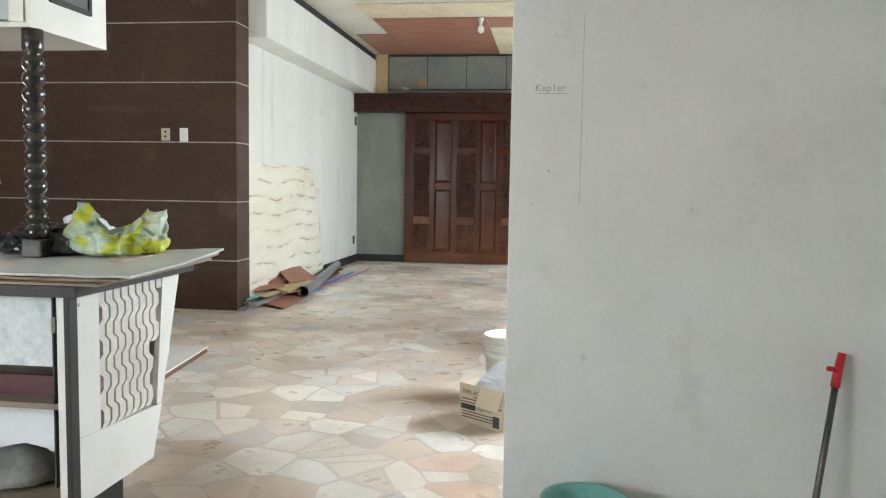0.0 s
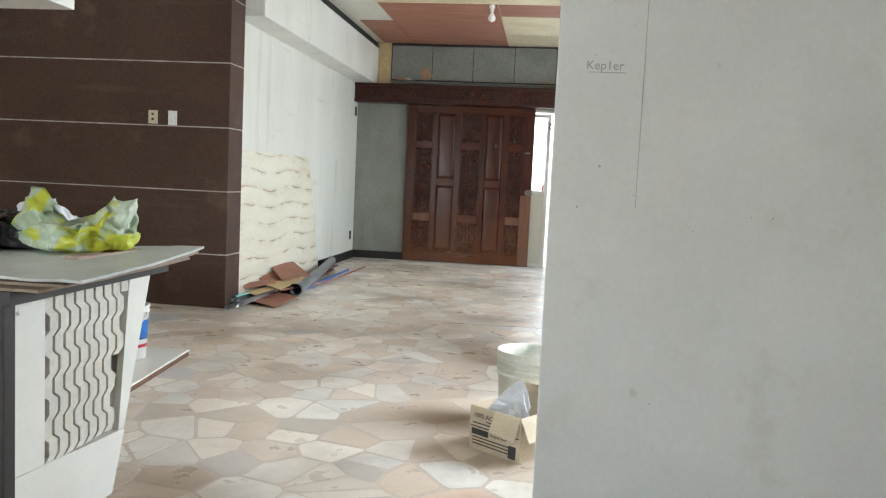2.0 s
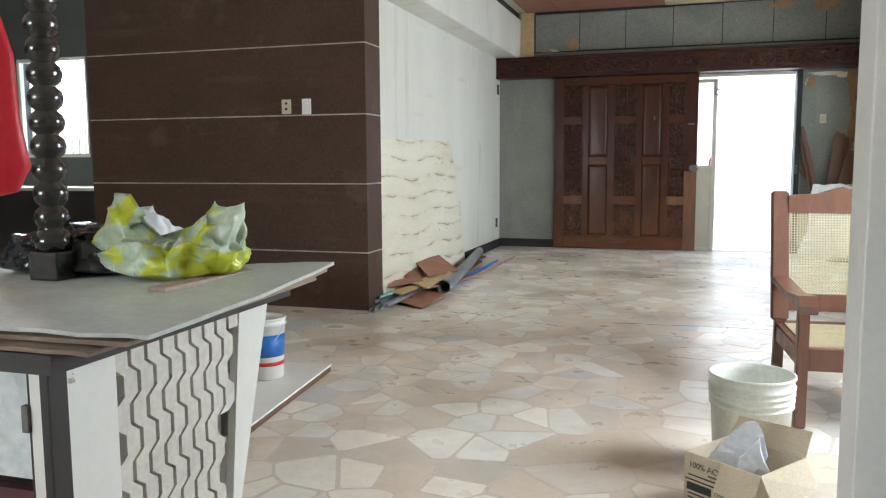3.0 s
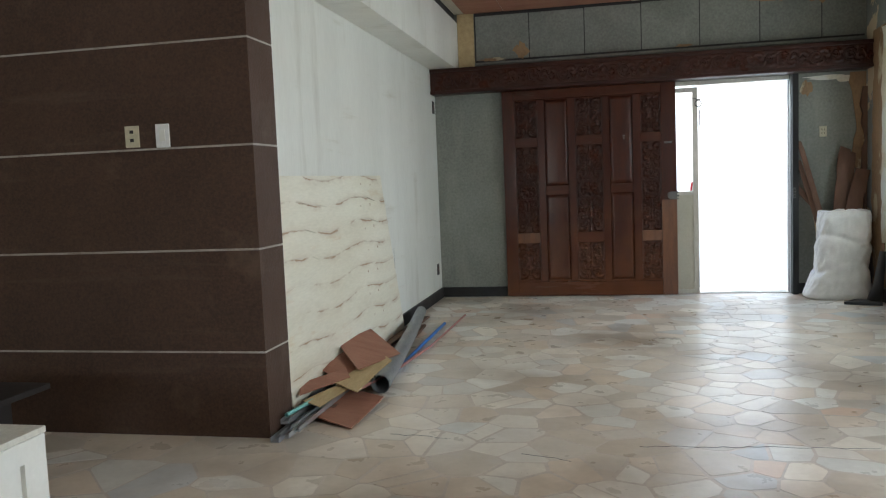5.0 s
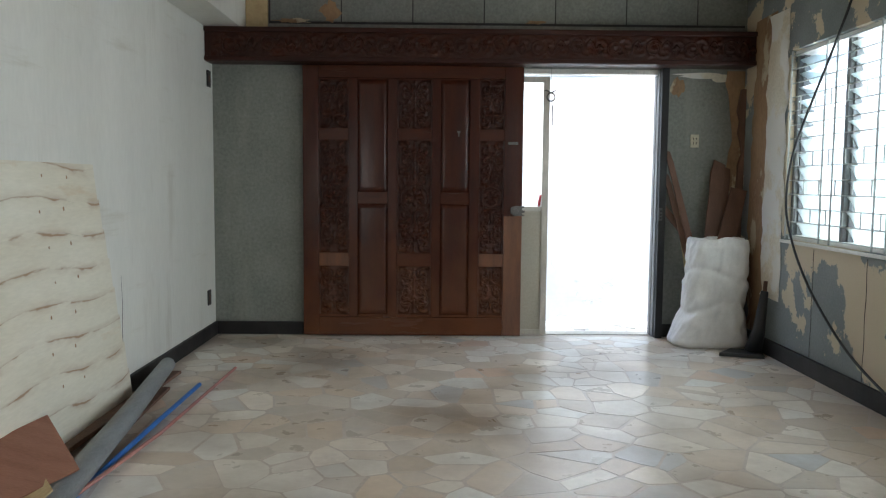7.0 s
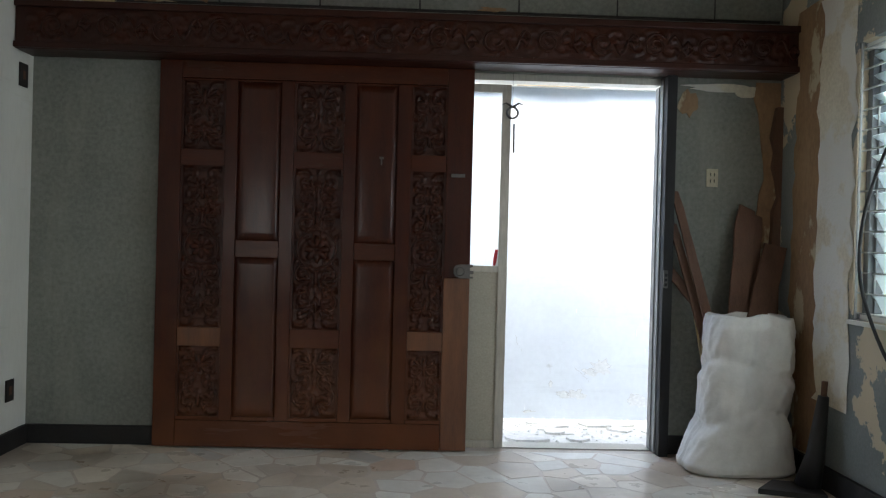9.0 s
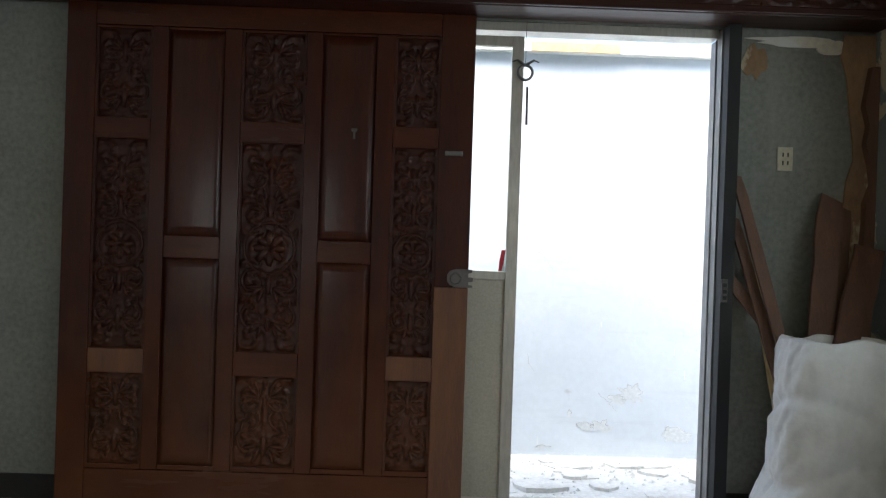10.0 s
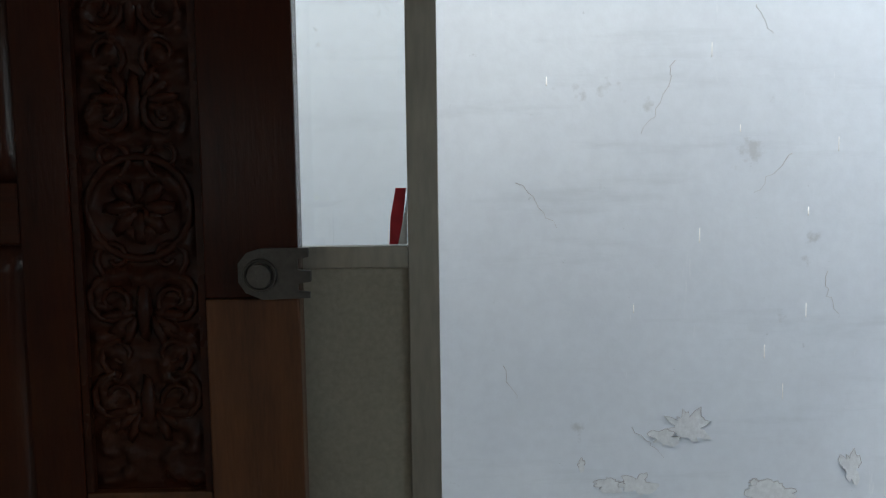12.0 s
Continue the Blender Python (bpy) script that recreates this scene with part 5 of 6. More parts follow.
def bag(name, label, at, mat, rows, squash, amount, seed, ears=()):
    ob = thing(name, label, "plastic bag", at)
    bm = bmesh.new()
    dense = []
    for (r0, z0), (r1, z1) in zip(rows, rows[1:]):
        dense += [(r0 + (r1 - r0) * k / 8, z0 + (z1 - z0) * k / 8) for k in range(8)]
    lathe(bm, 0, 0, dense + [rows[-1]], 110)
    top = rows[-1][1]
    for v in bm.verts:
        a = math.atan2(v.co.y, v.co.x)
        f = v.co.z / top
        for ang, lift in ears:
            d = abs((a - ang + math.pi) % (2 * math.pi) - math.pi)
            v.co.z += lift * max(0, 1 - d / 0.75) * f * f
        p = v.co.copy()
        v.co.y *= squash
        k = min(1.0, f * 3)
        v.co += Vector((noise.noise(p * 16 + Vector((seed, 0, 0))), noise.noise(p * 16 + Vector((0, seed, 0))), 0.7 * noise.noise(p * 16 + Vector((0, 0, seed))))) * amount * k
        d = noise.voronoi(p * 15 + Vector((seed, 0, 0)))[0]
        v.co += Vector((v.co.x, v.co.y, 0)).normalized() * (d[1] - d[0] - 0.25) * amount * 1.1 * k
        v.co += Vector((v.co.x, v.co.y, 0.05)).normalized() * (noise.voronoi(p * 24 + Vector((seed, 3, 0)))[0][0] + 0.5 * noise.voronoi(p * 55)[0][0] - 0.5) * amount * 0.9 * k
    for f in bm.faces:
        f.smooth = True
    part("film", bm, mat, ob)
    return ob


bag("shopping_bag", "crumpled green and yellow plastic shopping bag on the bar", (-1.365, 0.55, 0.937), BAG_GREEN, [(0.12, 0.0), (0.185, 0.015), (0.195, 0.05), (0.18, 0.085), (0.12, 0.09), (0.07, 0.075)], 0.6, 0.03, 2, ((0.15, 0.07), (math.pi, 0.08)))
bag("black_bag", "flattened black plastic bag round the turned post", (-1.70, 0.60, 0.937), BAG_BLACK, [(0.2, 0.0), (0.24, 0.01), (0.19, 0.075), (0.09, 0.115)], 0.6, 0.03, 8)
bag("white_bag", "small crumpled white plastic bag on the bar", (-1.66, 0.80, 0.90), BAG_WHITE, [(0.08, 0.0), (0.13, 0.02), (0.12, 0.11), (0.05, 0.185)], 0.7, 0.03, 13)

# ---- loose things on the hall floor ----
slab = thing("floor_slab", "white painted board lying flat on the floor", "board", (-2.35, 2.45, 0.0), 6)
part("core", boxes((-0.9, 0.325, -0.615, 0.495, 0.001, 0.033), bevel=0.003), SCRAP_WOOD, slab, "brown raw edge")
part("board", boxes((-0.9, 0.33, -0.62, 0.50, 0.0335, 0.045), bevel=0.004), BAR_WHITE, slab)
bp = thing("paint_pail", "small white paint pail with a blue label", "pail", (-2.30, 2.62, 0.046))


def pail(parent, r0, r1, h, mat, ribs):
    bm = bmesh.new()
    prof = [(r0 * 0.9, 0.0), (r0, 0.008)]
    for z in ribs:
        rr = r0 + (r1 - r0) * z / h
        prof += [(rr, z - 0.012), (rr + 0.008, z - 0.009), (rr + 0.008, z - 0.002), (rr + 0.001, z)]
    prof += [(r1, h - 0.012), (r1 + 0.006, h - 0.01), (r1 + 0.006, h), (r1 - 0.004, h), (r1 - 0.006, h - 0.03), (r0 - 0.005, 0.02), (0.01, 0.015)]
    lathe(bm, 0, 0, prof, 36)
    part("body", bm, mat, parent)


pail(bp, 0.095, 0.11, 0.34, BAR_WHITE, (0.31,))
for z0, z1, m in ((0.13, 0.25, BLUE), (0.08, 0.1, RED)):
    bm = bmesh.new()
    lathe(bm, 0, 0, [(0.0955 + 0.044 * z0 + 0.0012, z0), (0.0955 + 0.044 * z1 + 0.0012, z1)], 36)
    part("label_band", bm, m, bp)
bm = bmesh.new()
tube(bm, [(0.115 * math.cos(q), -0.115 * math.sin(q) * 0.75, 0.30 - 0.12 * math.sin(q)) for q in (math.pi * j / 14 for j in range(15))], 0.003, 6)
part("handle", bm, PLATE_W, bp)
big = thing("plastic_pail", "empty white plastic pail with ribbed rim", "pail", (0.17, 2.12, 0.0))
pail(big, 0.138, 0.160, 0.385, PAIL, (0.27, 0.295, 0.32, 0.345))
bm = bmesh.new()
tube(bm, [(0.156 * math.cos(q), 0.156 * math.sin(q) * 0.8, 0.36 - 0.10 * math.sin(q)) for q in (math.pi * j / 14 for j in range(15))], 0.0025, 6)
part("handle", bm, STEEL, big)

# open cardboard box
carton = thing("cardboard_box", "open cardboard paint carton with printed sides", "box", (0.12, 1.672, 0.0), -36.5)
hx, hy, hz, th = 0.148, 0.135, 0.205, 0.005
part("bottom", boxes((-hx, hx, -hy, hy, 0.001, 0.006)), CARD, carton)
part("side", boxes((-hx, hx, -hy, -hy + th, 0.006, hz)), CARD, carton)
part("side", boxes((-hx, hx, hy - th, hy, 0.006, hz)), CARD, carton)
part("side", boxes((-hx, -hx + th, -hy + th, hy - th, 0.006, hz)), CARD, carton)
part("side", boxes((hx - th, hx, -hy + th, hy - th, 0.006, hz)), CARD, carton)


def flap(a, b, c, d):
    bm = bmesh.new()
    vs = [bm.verts.new(p) for p in (a, b, c, d)]
    f = bm.faces.new(vs)
    r = bmesh.ops.extrude_face_region(bm, geom=[f])
    n = (Vector(b) - Vector(a)).cross(Vector(d) - Vector(a)).normalized() * 0.004
    for v in r["geom"]:
        if isinstance(v, bmesh.types.BMVert):
            v.co += n
    part("flap", bm, CARD, carton, fix=True)


flap((hx * 0.0, -hy - 0.001, hz), (hx, -hy - 0.001, hz), (hx * 0.95, -hy - 0.035, hz - 0.10), (hx * 0.02, -hy - 0.045, hz - 0.085))
flap((hx + 0.001, -hy, hz), (hx + 0.001, hy, hz), (hx + 0.06, hy * 0.9, hz - 0.09), (hx + 0.05, -hy * 0.95, hz - 0.10))
flap((-hx, hy + 0.001, hz), (hx, hy + 0.001, hz), (hx * 0.96, hy + 0.05, hz + 0.08), (-hx, hy + 0.06, hz + 0.06))


def words(text, size, at, turn, mat, parent, name="lettering", align="LEFT"):
    c = bpy.data.curves.new(name, "FONT")
    c.body, c.size, c.align_x, c.extrude = text, size, align, 0.0004
    src = new("text_source", c)
    dg = bpy.context.evaluated_depsgraph_get()
    me = bpy.data.meshes.new_from_object(src.evaluated_get(dg))
    bpy.data.objects.remove(src)
    me.materials.clear()
    me.materials.append(mat)
    ob = new(name, me)
    ob.matrix_basis = pose(*at, 90, 0, turn)
    ob.parent = parent
    return ob


fy = -hy - 0.0008
words("100% ACRYLIC", 0.03, (-hx + 0.02, fy, hz - 0.05), 0, INK, carton)
words("Original Since", 0.017, (-hx + 0.125, fy, 0.082), 0, INK, carton)
for x0, x1, z in ((-0.13, -0.02, 0.125), (-0.142, 0.142, 0.108), (-0.13, 0.11, 0.058), (-0.13, 0.13, 0.043), (-0.13, 0.10, 0.028), (-0.05, 0.0, 0.14)):
    part("print_bar", boxes((x0, x1, fy - 0.0004, fy + 0.0004, z, z + 0.005)), INK, carton)
part("print_block", boxes((-0.135, -0.035, fy - 0.0005, fy + 0.0004, 0.072, 0.1)), INK, carton)
part("print_block", boxes((0.085, 0.128, fy - 0.0005, fy + 0.0004, 0.012, 0.07)), INK, carton)
pb = thing("plastic_wrapper", "folded translucent plastic wrapper sticking out of the carton", "wrapper", (0.10, 1.66, 0.008))
bm = bmesh.new()
for dy, pts in ((0.0, [(-0.07, 0.0), (0.07, 0.0), (0.085, 0.17), (0.075, 0.27), (0.05, 0.315), (0.02, 0.31), (-0.03, 0.25), (-0.1, 0.19)]), (-0.04, [(-0.04, 0.0), (0.09, 0.0), (0.10, 0.15), (0.06, 0.28), (0.0, 0.2)])):
    prism(bm, pts, "y", dy, dy + 0.012)
bmesh.ops.triangulate(bm, faces=bm.faces)
bmesh.ops.subdivide_edges(bm, edges=bm.edges, cuts=2, use_grid_fill=True)
crumple(bm, 0.03, 12, 21)
for v in bm.verts:
    v.co.z = max(v.co.z, 0.0)
part("film", bm, BAG_WHITE, pb)

# wooden armchair with cane seat and back
chair = thing("armchair", "brown wooden armchair with woven cane seat and back", "armchair", (0.70, 3.0, 0.0), 4)
W, D = 0.30, 0.30
for sx in (-1, 1):
    bm = bmesh.new()
    beam(bm, (sx * W, -D, 0), (sx * W, -D, 0.56), 0.05, 0.055, up=(0, 1, 0), bevel=0.006)
    part("leg", bm, CHAIR_WOOD, chair)
    bm = bmesh.new()
    beam(bm, (sx * W, D, 0), (sx * W, D - 0.03, 0.4), 0.05, 0.055, up=(0, 1, 0), bevel=0.006)
    beam(bm, (sx * W, D - 0.03, 0.39), (sx * W, D + 0.10, 1.06), 0.085, 0.045, up=(0, 1, 0), bevel=0.008)
    part("back_leg", bm, CHAIR_WOOD, chair)
    bm = bmesh.new()
    pts = [(-0.40, 0.545), (-0.36, 0.58), (-0.28, 0.575), (-0.1, 0.565), (D + 0.0, 0.59), (D + 0.0, 0.62), (-0.1, 0.60), (-0.27, 0.615), (-0.37, 0.625), (-0.42, 0.585)]
    prism(bm, pts, "x", sx * W - 0.04, sx * W + 0.04)
    part("armrest", bm, CHAIR_WOOD, chair)
    bm = bmesh.new()
    beam(bm, (sx * W, -D + 0.03, 0.33), (sx * W, D - 0.05, 0.33), 0.04, 0.09, bevel=0.005)
    part("side_rail", bm, CHAIR_WOOD, chair)
part("front_rail", boxes((-W + 0.026, W - 0.026, -D - 0.02, -D + 0.02, 0.27, 0.375), bevel=0.006), CHAIR_WOOD, chair)
part("back_rail", boxes((-W + 0.026, W - 0.026, D - 0.06, D - 0.02, 0.30, 0.39), bevel=0.006), CHAIR_WOOD, chair)
bm = bmesh.new()
prism(bm, [(-W + 0.04, 0.95), (W - 0.04, 0.95), (W - 0.04, 1.04), (0.12, 1.05), (0.0, 1.085), (-0.12, 1.05), (-W + 0.04, 1.04)], "y", D + 0.06, D + 0.10)
part("top_rail", bm, CHAIR_WOOD, chair)
bm = bmesh.new()
prism(bm, [(-W + 0.04, 0.44), (W - 0.04, 0.44), (W - 0.04, 0.53), (-W + 0.04, 0.53)], "y", D - 0.02, D + 0.02)
part("lower_back_rail", bm, CHAIR_WOOD, chair)
bm = bmesh.new()
for i in range(38):
    x = -W + 0.045 + i * (2 * W - 0.09) / 37
    beam(bm, (x, D + 0.004, 0.53), (x, D + 0.076, 0.95), 0.005, 0.003, up=(0, 1, 0))
for j in range(32):
    f = j / 31
    beam(bm, (-W + 0.04, D + 0.002 + 0.072 * f, 0.53 + 0.42 * f), (W - 0.04, D + 0.002 + 0.072 * f, 0.53 + 0.42 * f), 0.003, 0.005)
part("cane_back", bm, CANE, chair, "woven cane mesh")
bm = bmesh.new()
for i in range(38):
    x = -W + 0.03 + i * (2 * W - 0.06) / 37
    beam(bm, (x, -D + 0.02, 0.378), (x, D - 0.06, 0.378), 0.006, 0.003)
for j in range(36):
    y = -D + 0.02 + j * (2 * D - 0.08) / 35
    beam(bm, (-W + 0.02, y, 0.381), (W - 0.02, y, 0.381), 0.006, 0.003)
part("cane_seat", bm, CANE, chair, "woven cane mesh")

# low white cabinet behind the bar
low = thing("low_cabinet", "low white cabinet with recessed side panel", "cabinet", (-3.15, 3.0, 0.0))
part("body", boxes((-0.35, 0.355, -0.75, 0.30, 0.0, 0.5)), BAR_WHITE, low)
part("side_frame", boxes((0.356, 0.375, -0.75, 0.30, 0.44, 0.52), (0.356, 0.375, -0.75, 0.30, 0.0, 0.06), (0.356, 0.375, 0.19, 0.30, 0.06, 0.44), (0.356, 0.375, -0.75, -0.66, 0.06, 0.44), (0.356, 0.375, -0.06, 0.10, 0.06, 0.44)), BAR_WHITE, low)
part("top", boxes((-0.37, 0.375, -0.76, 0.31, 0.521, 0.545), bevel=0.003), LATTICE, low)
dk = thing("dark_table", "dark flat table top beyond the low cabinet", "table", (-3.75, 3.9, 0.0))
part("tabletop", boxes((-0.6, 0.25, -0.4, 0.35, 0.42, 0.45), bevel=0.004), BAR_DARK, dk)
part("base", boxes((-0.5, 0.1, -0.3, 0.25, 0.0, 0.419)), BAR_DARK, dk)

# ---- marks and tools at the near wall ----
words("Kep1er", 0.036, (0.304, 0.4185, 1.578), 0, PENCIL, bpy.data.objects["wall_near"], "pencil_writing")
part("pencil_underline", boxes((0.31, 0.42, 0.4178, 0.4192, 1.569, 1.571)), PENCIL, bpy.data.objects["wall_near"])
part("wall_seam", boxes((0.470, 0.4715, 0.4182, 0.4195, 1.18, 1.85)), PENCIL, bpy.data.objects["wall_near"])
for x, z, r in ((0.374, 1.777, 0.006), (0.302, 1.176, 0.007), (0.36, 1.298, 0.009), (0.464, 1.217, 0.005), (0.64, 1.12, 0.004), (0.86, 1.17, 0.006), (0.8, 1.17, 0.004), (0.55, 0.6, 0.005), (0.33, 1.62, 0.004), (1.1, 1.85, 0.005), (0.47, 0.23, 0.006)):
    bm = bmesh.new()
    tube(bm, [(x, 0.4186, z), (x, 0.4195, z)], r * 0.45, 8)
    part("nail_hole", bm, PENCIL, bpy.data.objects["wall_near"])
mop = thing("mop_stick", "grey mop pole with a red plastic grip leaning on the wall", "mop", (1.245, 0.24, 0.0))
bm = bmesh.new()
tube(bm, [(0.0, 0.02, 0.0), (0.105, 0.125, 0.60)], 0.0115, 12)
part("pole", bm, STEEL, mop)
bm = bmesh.new()
tube(bm, [(0.100, 0.12, 0.575), (0.107, 0.127, 0.615), (0.125, 0.142, 0.69)], 0.017, 12, 0.014)
tube(bm, [(0.108, 0.125, 0.635), (0.072, 0.118, 0.64)], 0.009, 8)
part("grip", bm, RED, mop)
tub = thing("teal_basin", "pale teal plastic tub by the partition", "tub", (0.51, 0.2, 0.0))
bm = bmesh.new()
lathe(bm, 0, 0, [(0.10, 0.0), (0.11, 0.005), (0.138, 0.175), (0.15, 0.18), (0.15, 0.192), (0.134, 0.192), (0.11, 0.02), (0.01, 0.015)], 36)
part("body", bm, TEAL, tub)

# ---- kitchen seen past the brown wall ----
kw = thing("window_2", "white framed kitchen window with vertical security bars", "window", kind="structure")
part("window_frame", boxes((-7.8, -6.78, 6.52, 6.58, 2.42, 2.46), (-7.8, -6.78, 6.52, 6.58, 1.3, 1.34), (-7.8, -7.76, 6.52, 6.58, 1.34, 2.42), (-6.82, -6.78, 6.52, 6.58, 1.34, 2.42), (-7.32, -7.27, 6.52, 6.58, 1.34, 2.42)), BAR_WHITE, kw)
for i in range(10):
    x = -7.72 + i * 0.098
    bm = bmesh.new()
    tube(bm, [(x, 6.62, 1.3), (x, 6.62, 2.46)], 0.006, 6)
    part("bar", bm, GRILLE, kw)
ct = thing("kitchen_counter", "dark kitchen counter with a pale top under the window", "counter", (-6.9, 6.15, 0.0))
part("body", boxes((-1.2, 1.0, -0.28, 0.33, 0.0, 0.93)), BAR_DARK, ct)
part("worktop", boxes((-1.22, 1.02, -0.30, 0.34, 0.931, 0.965), bevel=0.004), LATTICE, ct)

# ---- outside the door ----
structure("eave_fascia", boxes((-4.5, 6.2, 11.58, 11.84, 2.6, 2.68), bevel=0.004), BAR_WHITE, "pale eave board on top of the outside wall", "fascia")
structure("eave_batten", boxes((0.45, 1.05, 11.56, 11.578, 2.60, 2.66)), PALE_PLY, "short tan batten on the eave board", "fascia")


def flake(cx, cz, w, h, seed):
    rr = random.Random(seed)
    pts = []
    k = 0.7
    for i in range(44):
        q = 2 * math.pi * i / 44
        k = min(1.05, max(0.35, k + rr.uniform(-0.28, 0.28)))
        pts.append((cx + w * k * math.cos(q), cz + h * k * math.sin(q)))
    bm = bmesh.new()
    prism(bm, pts, "y", 11.6475 - 0.0004 * seed, 11.6495)
    part("flaked_spot", bm, FLAKE, bpy.data.objects["garden_wall"])
    bm = bmesh.new()
    tube(bm, [(u, 11.6473 - 0.0004 * seed, v) for u, v in pts[:28]], 0.0016, 5, 0.0008)
    part("flake_edge", bm, PENCIL, bpy.data.objects["garden_wall"])


for row in ((1.21, 0.29, 0.12, 0.11, 1), (1.12, 0.25, 0.07, 0.04, 2), (0.93, 0.07, 0.08, 0.035, 3), (1.03, 0.075, 0.08, 0.05, 4), (0.80, 0.15, 0.018, 0.03, 5), (1.55, 0.02, 0.1, 0.06, 6), (1.48, 0.07, 0.03, 0.03, 8), (1.86, 0.12, 0.05, 0.08, 11), (0.62, -0.08, 0.08, 0.02, 12)):
    flake(*row)
drip_rng = random.Random(41)
for _ in range(10):
    cx, cz, h = drip_rng.uniform(0.45, 1.9), drip_rng.uniform(0.35, 2.1), drip_rng.uniform(0.02, 0.06)
    bm = bmesh.new()
    tube(bm, [(cx, 11.6492, cz + h), (cx, 11.6485, cz), (cx, 11.6492, cz - 0.006)], 0.0018, 6, 0.0026)
    part("paint_drip", bm, BULB, bpy.data.objects["garden_wall"])
crack_rng = random.Random(17)
for cx, cz, n_steps, lean in ((1.0, 0.3, 9, 0.6), (1.15, 1.7, 14, -0.4), (0.55, 1.25, 10, 0.9), (1.75, 0.9, 12, 0.3), (0.75, 2.1, 9, -0.7), (1.45, 1.9, 8, 0.5), (0.5, 0.55, 8, 0.2), (1.6, 1.35, 10, -0.8)):
    pts = []
    for _ in range(n_steps):
        pts.append((cx, 11.6495, cz))
        cx += lean * 0.02 + crack_rng.uniform(-0.015, 0.015)
        cz -= 0.018 + crack_rng.uniform(-0.015, 0.012)
    bm = bmesh.new()
    tube(bm, pts, 0.0016, 5, 0.0006)
    part("hairline_crack", bm, PENCIL, bpy.data.objects["garden_wall"])
slab_rng = random.Random(23)
for _ in range(46):
    cx, cy, r = slab_rng.uniform(-0.5, 2.3), slab_rng.uniform(10.45, 11.5), slab_rng.uniform(0.05, 0.2)
    k = slab_rng.randint(5, 8)
    turn0 = slab_rng.uniform(0, 6)
    pts = [(r * slab_rng.uniform(0.6, 1.1) * math.cos(turn0 + 2 * math.pi * j / k), 0.7 * r * slab_rng.uniform(0.6, 1.1) * math.sin(turn0 + 2 * math.pi * j / k)) for j in range(k)]
    bm = bmesh.new()
    prism(bm, pts, "z", -0.012, slab_rng.uniform(0.004, 0.022))
    ob = part("broken_slab", bm, OUT_GROUND, bpy.data.objects["pavement"])
    ob.matrix_basis = pose(cx, cy, -0.14, slab_rng.uniform(-4, 4), slab_rng.uniform(-4, 4), 0)
rub = random.Random(5)
verts, faces = [], []
for i in range(900):
    cx, cy, r = rub.uniform(-0.6, 2.2), rub.uniform(10.4, 11.6), rub.uniform(0.006, 0.022)
    if rub.random() < 0.5:
        cy = 11.64 - abs(rub.gauss(0, 0.2))
        if cy < 10.35:
            continue
    b0 = len(verts)
    for dx, dy, dz in ((1, 0, 0), (0, 1, 0), (-1, 0, 0), (0, -1, 0)):
        verts.append((cx + dx * r * rub.uniform(0.6, 1.4), cy + dy * r * rub.uniform(0.6, 1.4), -0.141))
    verts.append((cx, cy, -0.14 + r * rub.uniform(0.5, 1.0)))
    faces += [[b0 + k, b0 + (k + 1) % 4, b0 + 4] for k in range(4)]
me = bpy.data.meshes.new("rubble")
me.from_pydata(verts, [], faces)
me.materials.append(OUT_GROUND)
tagged(new("rubble", me), "small broken concrete crumbs on the outside strip", "rubble", kind="stuff")

# ---- floor of marble offcuts ----
rng = random.Random(11)


def cells(x0, x1, y0, y1, size):
    """Irregular stones: the cells round jittered seeds, each shrunk by a joint."""
    nx, ny = int((x1 - x0) / size), int((y1 - y0) / size)
    sx, sy = (x1 - x0) / nx, (y1 - y0) / ny
    seed = {(i, j): (x0 + (i + 0.5 + rng.uniform(-0.49, 0.49)) * sx, y0 + (j + 0.5 + rng.uniform(-0.49, 0.49)) * sy) for i in range(nx) for j in range(ny) if rng.random() > 0.27}
    for (i, j), (px, py) in seed.items():
        poly = [(px - size * 2.0, py - size * 2.0), (px + size * 2.0, py - size * 2.0), (px + size * 2.0, py + size * 2.0), (px - size * 2.0, py + size * 2.0)]
        for di in range(-3, 4):
            for dj in range(-3, 4):
                q = seed.get((i + di, j + dj))
                if q is None or (di == 0 and dj == 0):
                    continue
                dx, dy = q[0] - px, q[1] - py
                dist = math.hypot(dx, dy)
                lim = dist / 2 - 0.003 - 0.0045 * ((i * 7 + j * 13 + di + dj) % 3)
                out = []
                for a, b in zip(poly, poly[1:] + poly[:1]):
                    da = ((a[0] - px) * dx + (a[1] - py) * dy) / dist - lim
                    db = ((b[0] - px) * dx + (b[1] - py) * dy) / dist - lim
                    if da <= 0:
                        out.append(a)
                    if da * db < 0:
                        t = da / (da - db)
                        out.append((a[0] + (b[0] - a[0]) * t, a[1] + (b[1] - a[1]) * t))
                poly = out
                if len(poly) < 3:
                    break
            if len(poly) < 3:
                break
        if len(poly) < 3:
            continue
        # chip the corners
        soft = []
        for k in range(len(poly)):
            a, b, c = poly[k - 1], poly[k], poly[(k + 1) % len(poly)]
            f = rng.uniform(0.03, 0.12)
            soft += [(b[0] + (a[0] - b[0]) * f, b[1] + (a[1] - b[1]) * f), (b[0] + (c[0] - b[0]) * f, b[1] + (c[1] - b[1]) * f)]
        yield px, py, [(min(max(u, x0), x1), min(max(v, y0), y1)) for u, v in soft]


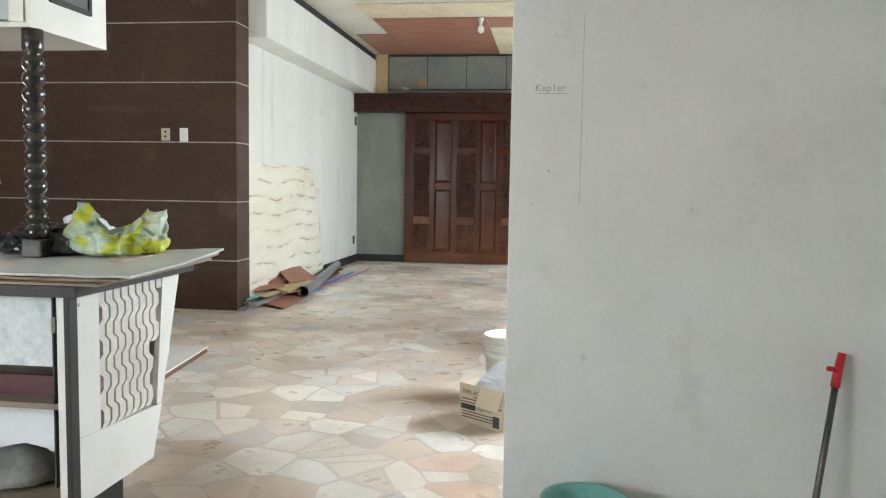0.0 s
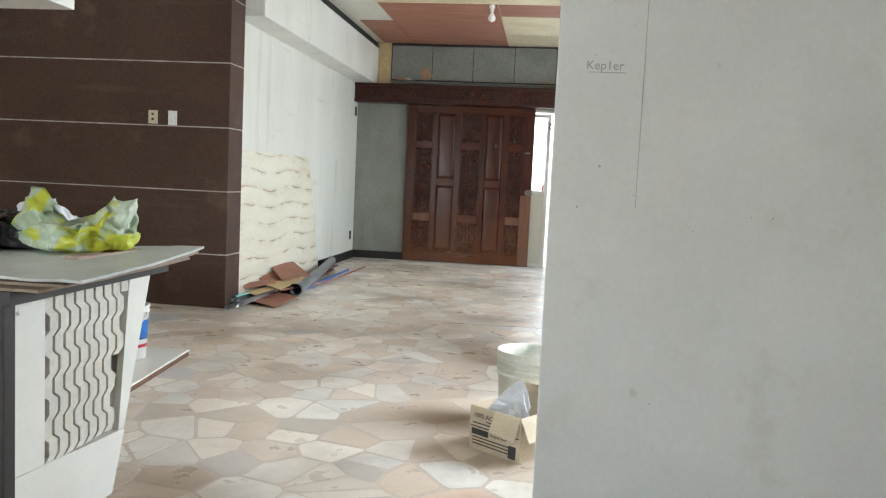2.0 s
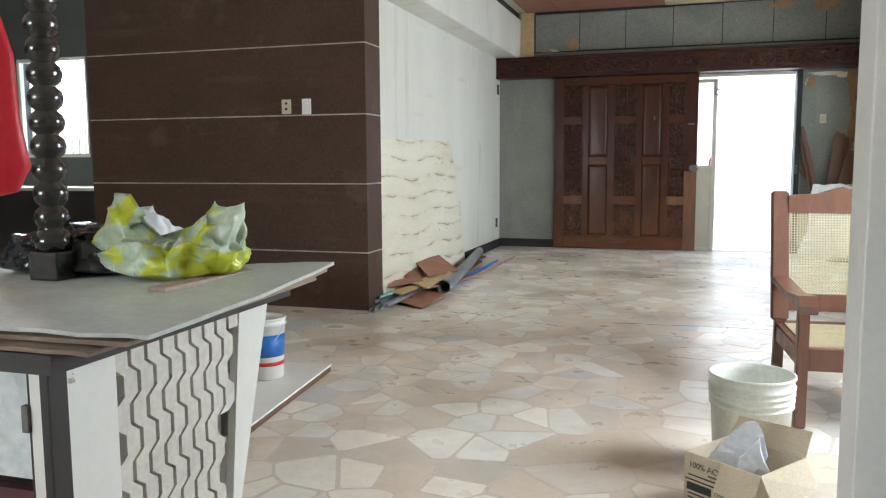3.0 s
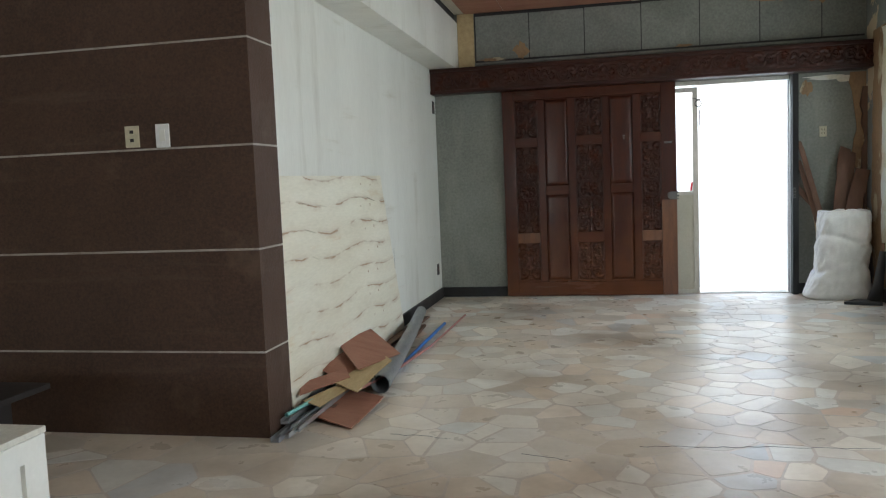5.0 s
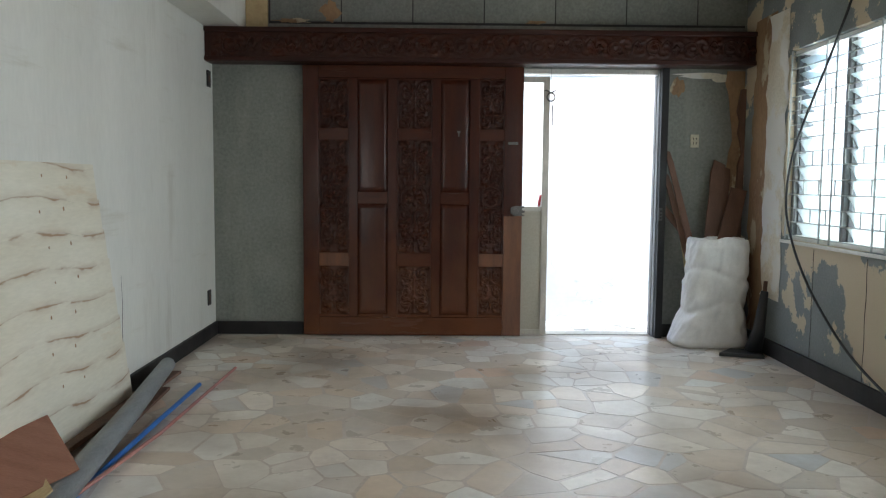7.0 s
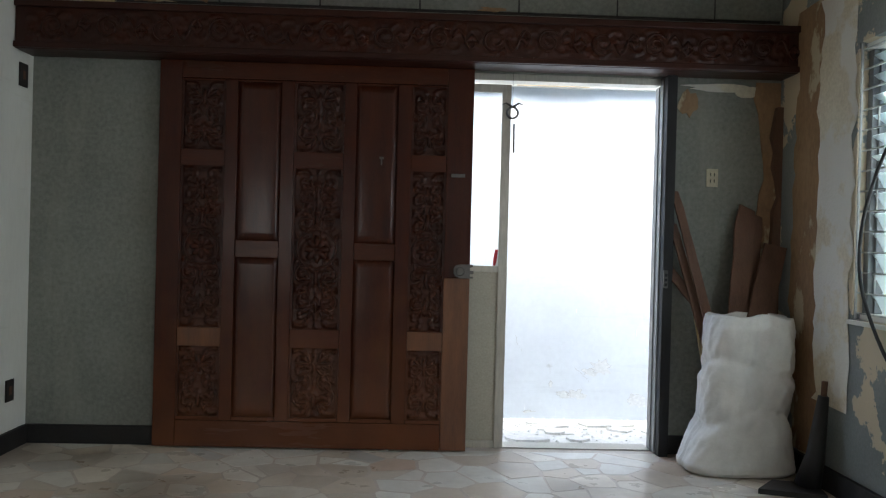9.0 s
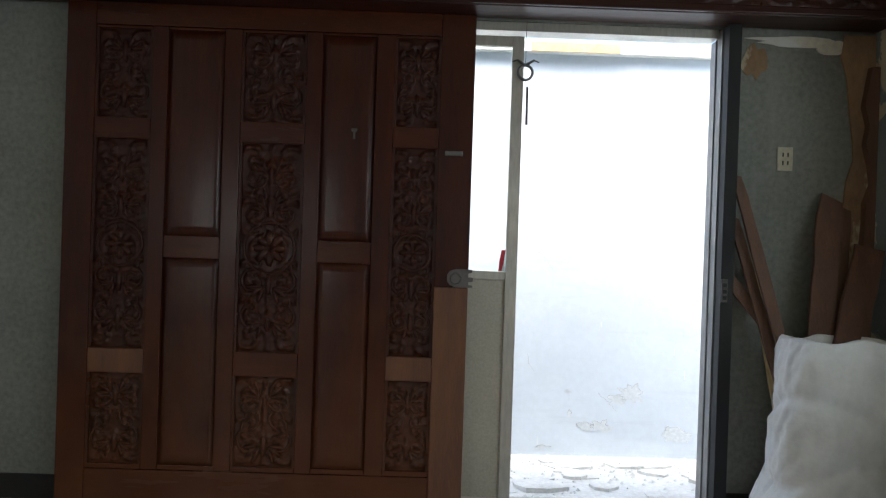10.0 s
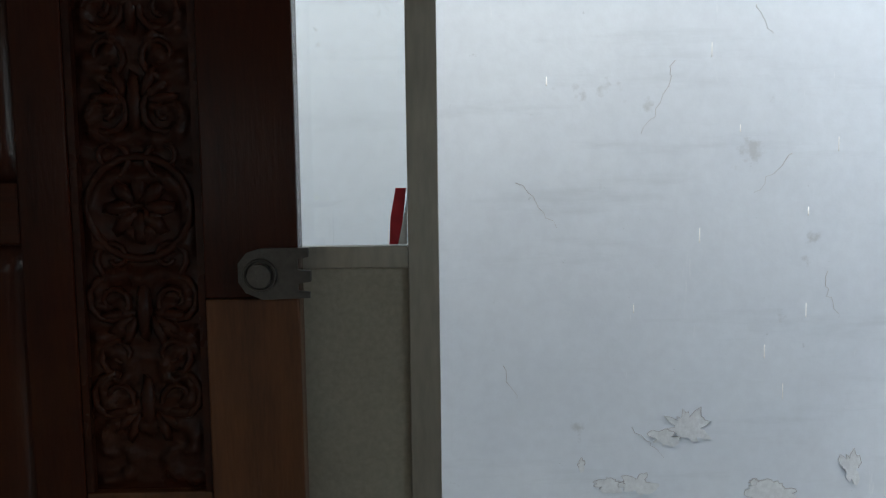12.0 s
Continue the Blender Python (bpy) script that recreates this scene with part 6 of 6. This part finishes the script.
floor_thing = bpy.data.objects["floor"]
verts, faces, singles = [], [], 0
for px, py, poly in cells(-9.4, 1.94, -4.6, 10.05, 0.19):
    if (py > 4.86 and px < -2.6) or (0.5 < py < 0.72 and px > 0.15) or (py < 0.6 and px > 1.9):
        if not (py < 6.5 and px < -5.3):
            continue
    top = 0.0 + rng.uniform(-0.0003, 0.0003)
    k = len(poly)
    tilt = rng.uniform(-0.001, 0.001), rng.uniform(-0.001, 0.001)
    near = -1.9 < px < 1.3 and 1.2 < py < 6.2 and singles < 300
    ring = [(u, v, top + (u - px) * tilt[0] + (v - py) * tilt[1]) for u, v in poly]
    if near:
        singles += 1
        me = bpy.data.meshes.new("stone")
        me.from_pydata([(u - px, v - py, z) for u, v, z in ring] + [(u - px, v - py, -0.004) for u, v, z in ring], [], [list(range(k))] + [[i, i + k, (i + 1) % k + k, (i + 1) % k] for i in range(k)])
        me.materials.append(STONE)
        ob = new("stone", me)
        ob.location = (px, py, 0)
        ob.parent = floor_thing
    else:
        b0 = len(verts)
        verts += ring + [(u, v, -0.004) for u, v, z in ring]
        faces += [list(range(b0, b0 + k))] + [[b0 + i, b0 + i + k, b0 + (i + 1) % k + k, b0 + (i + 1) % k] for i in range(k)]
me = bpy.data.meshes.new("stone_field")
me.from_pydata(verts, [], faces)
me.materials.append(STONE_FAR)
field = tagged(new("stone_field", me), "marble offcut stones set in grout", kind="stuff")
field.parent = floor_thing

# cracks across the stones
crack_rng = random.Random(71)
for (ax, ay), (bx, by) in (((-1.95, 4.95), (-1.6, 4.9)), ((-0.62, 4.86), (0.52, 4.93)), ((-1.2, 4.7), (-0.95, 4.62)), ((-0.2, 3.9), (0.1, 3.86))):
    bm = bmesh.new()
    n = int(math.hypot(bx - ax, by - ay) / 0.04)
    tube(bm, [(ax + (bx - ax) * i / n, ay + (by - ay) * i / n + crack_rng.uniform(-0.012, 0.012), 0.0003) for i in range(n + 1)], 0.0018, 5, 0.001)
    part("floor_crack", bm, BAR_DARK, floor_thing)
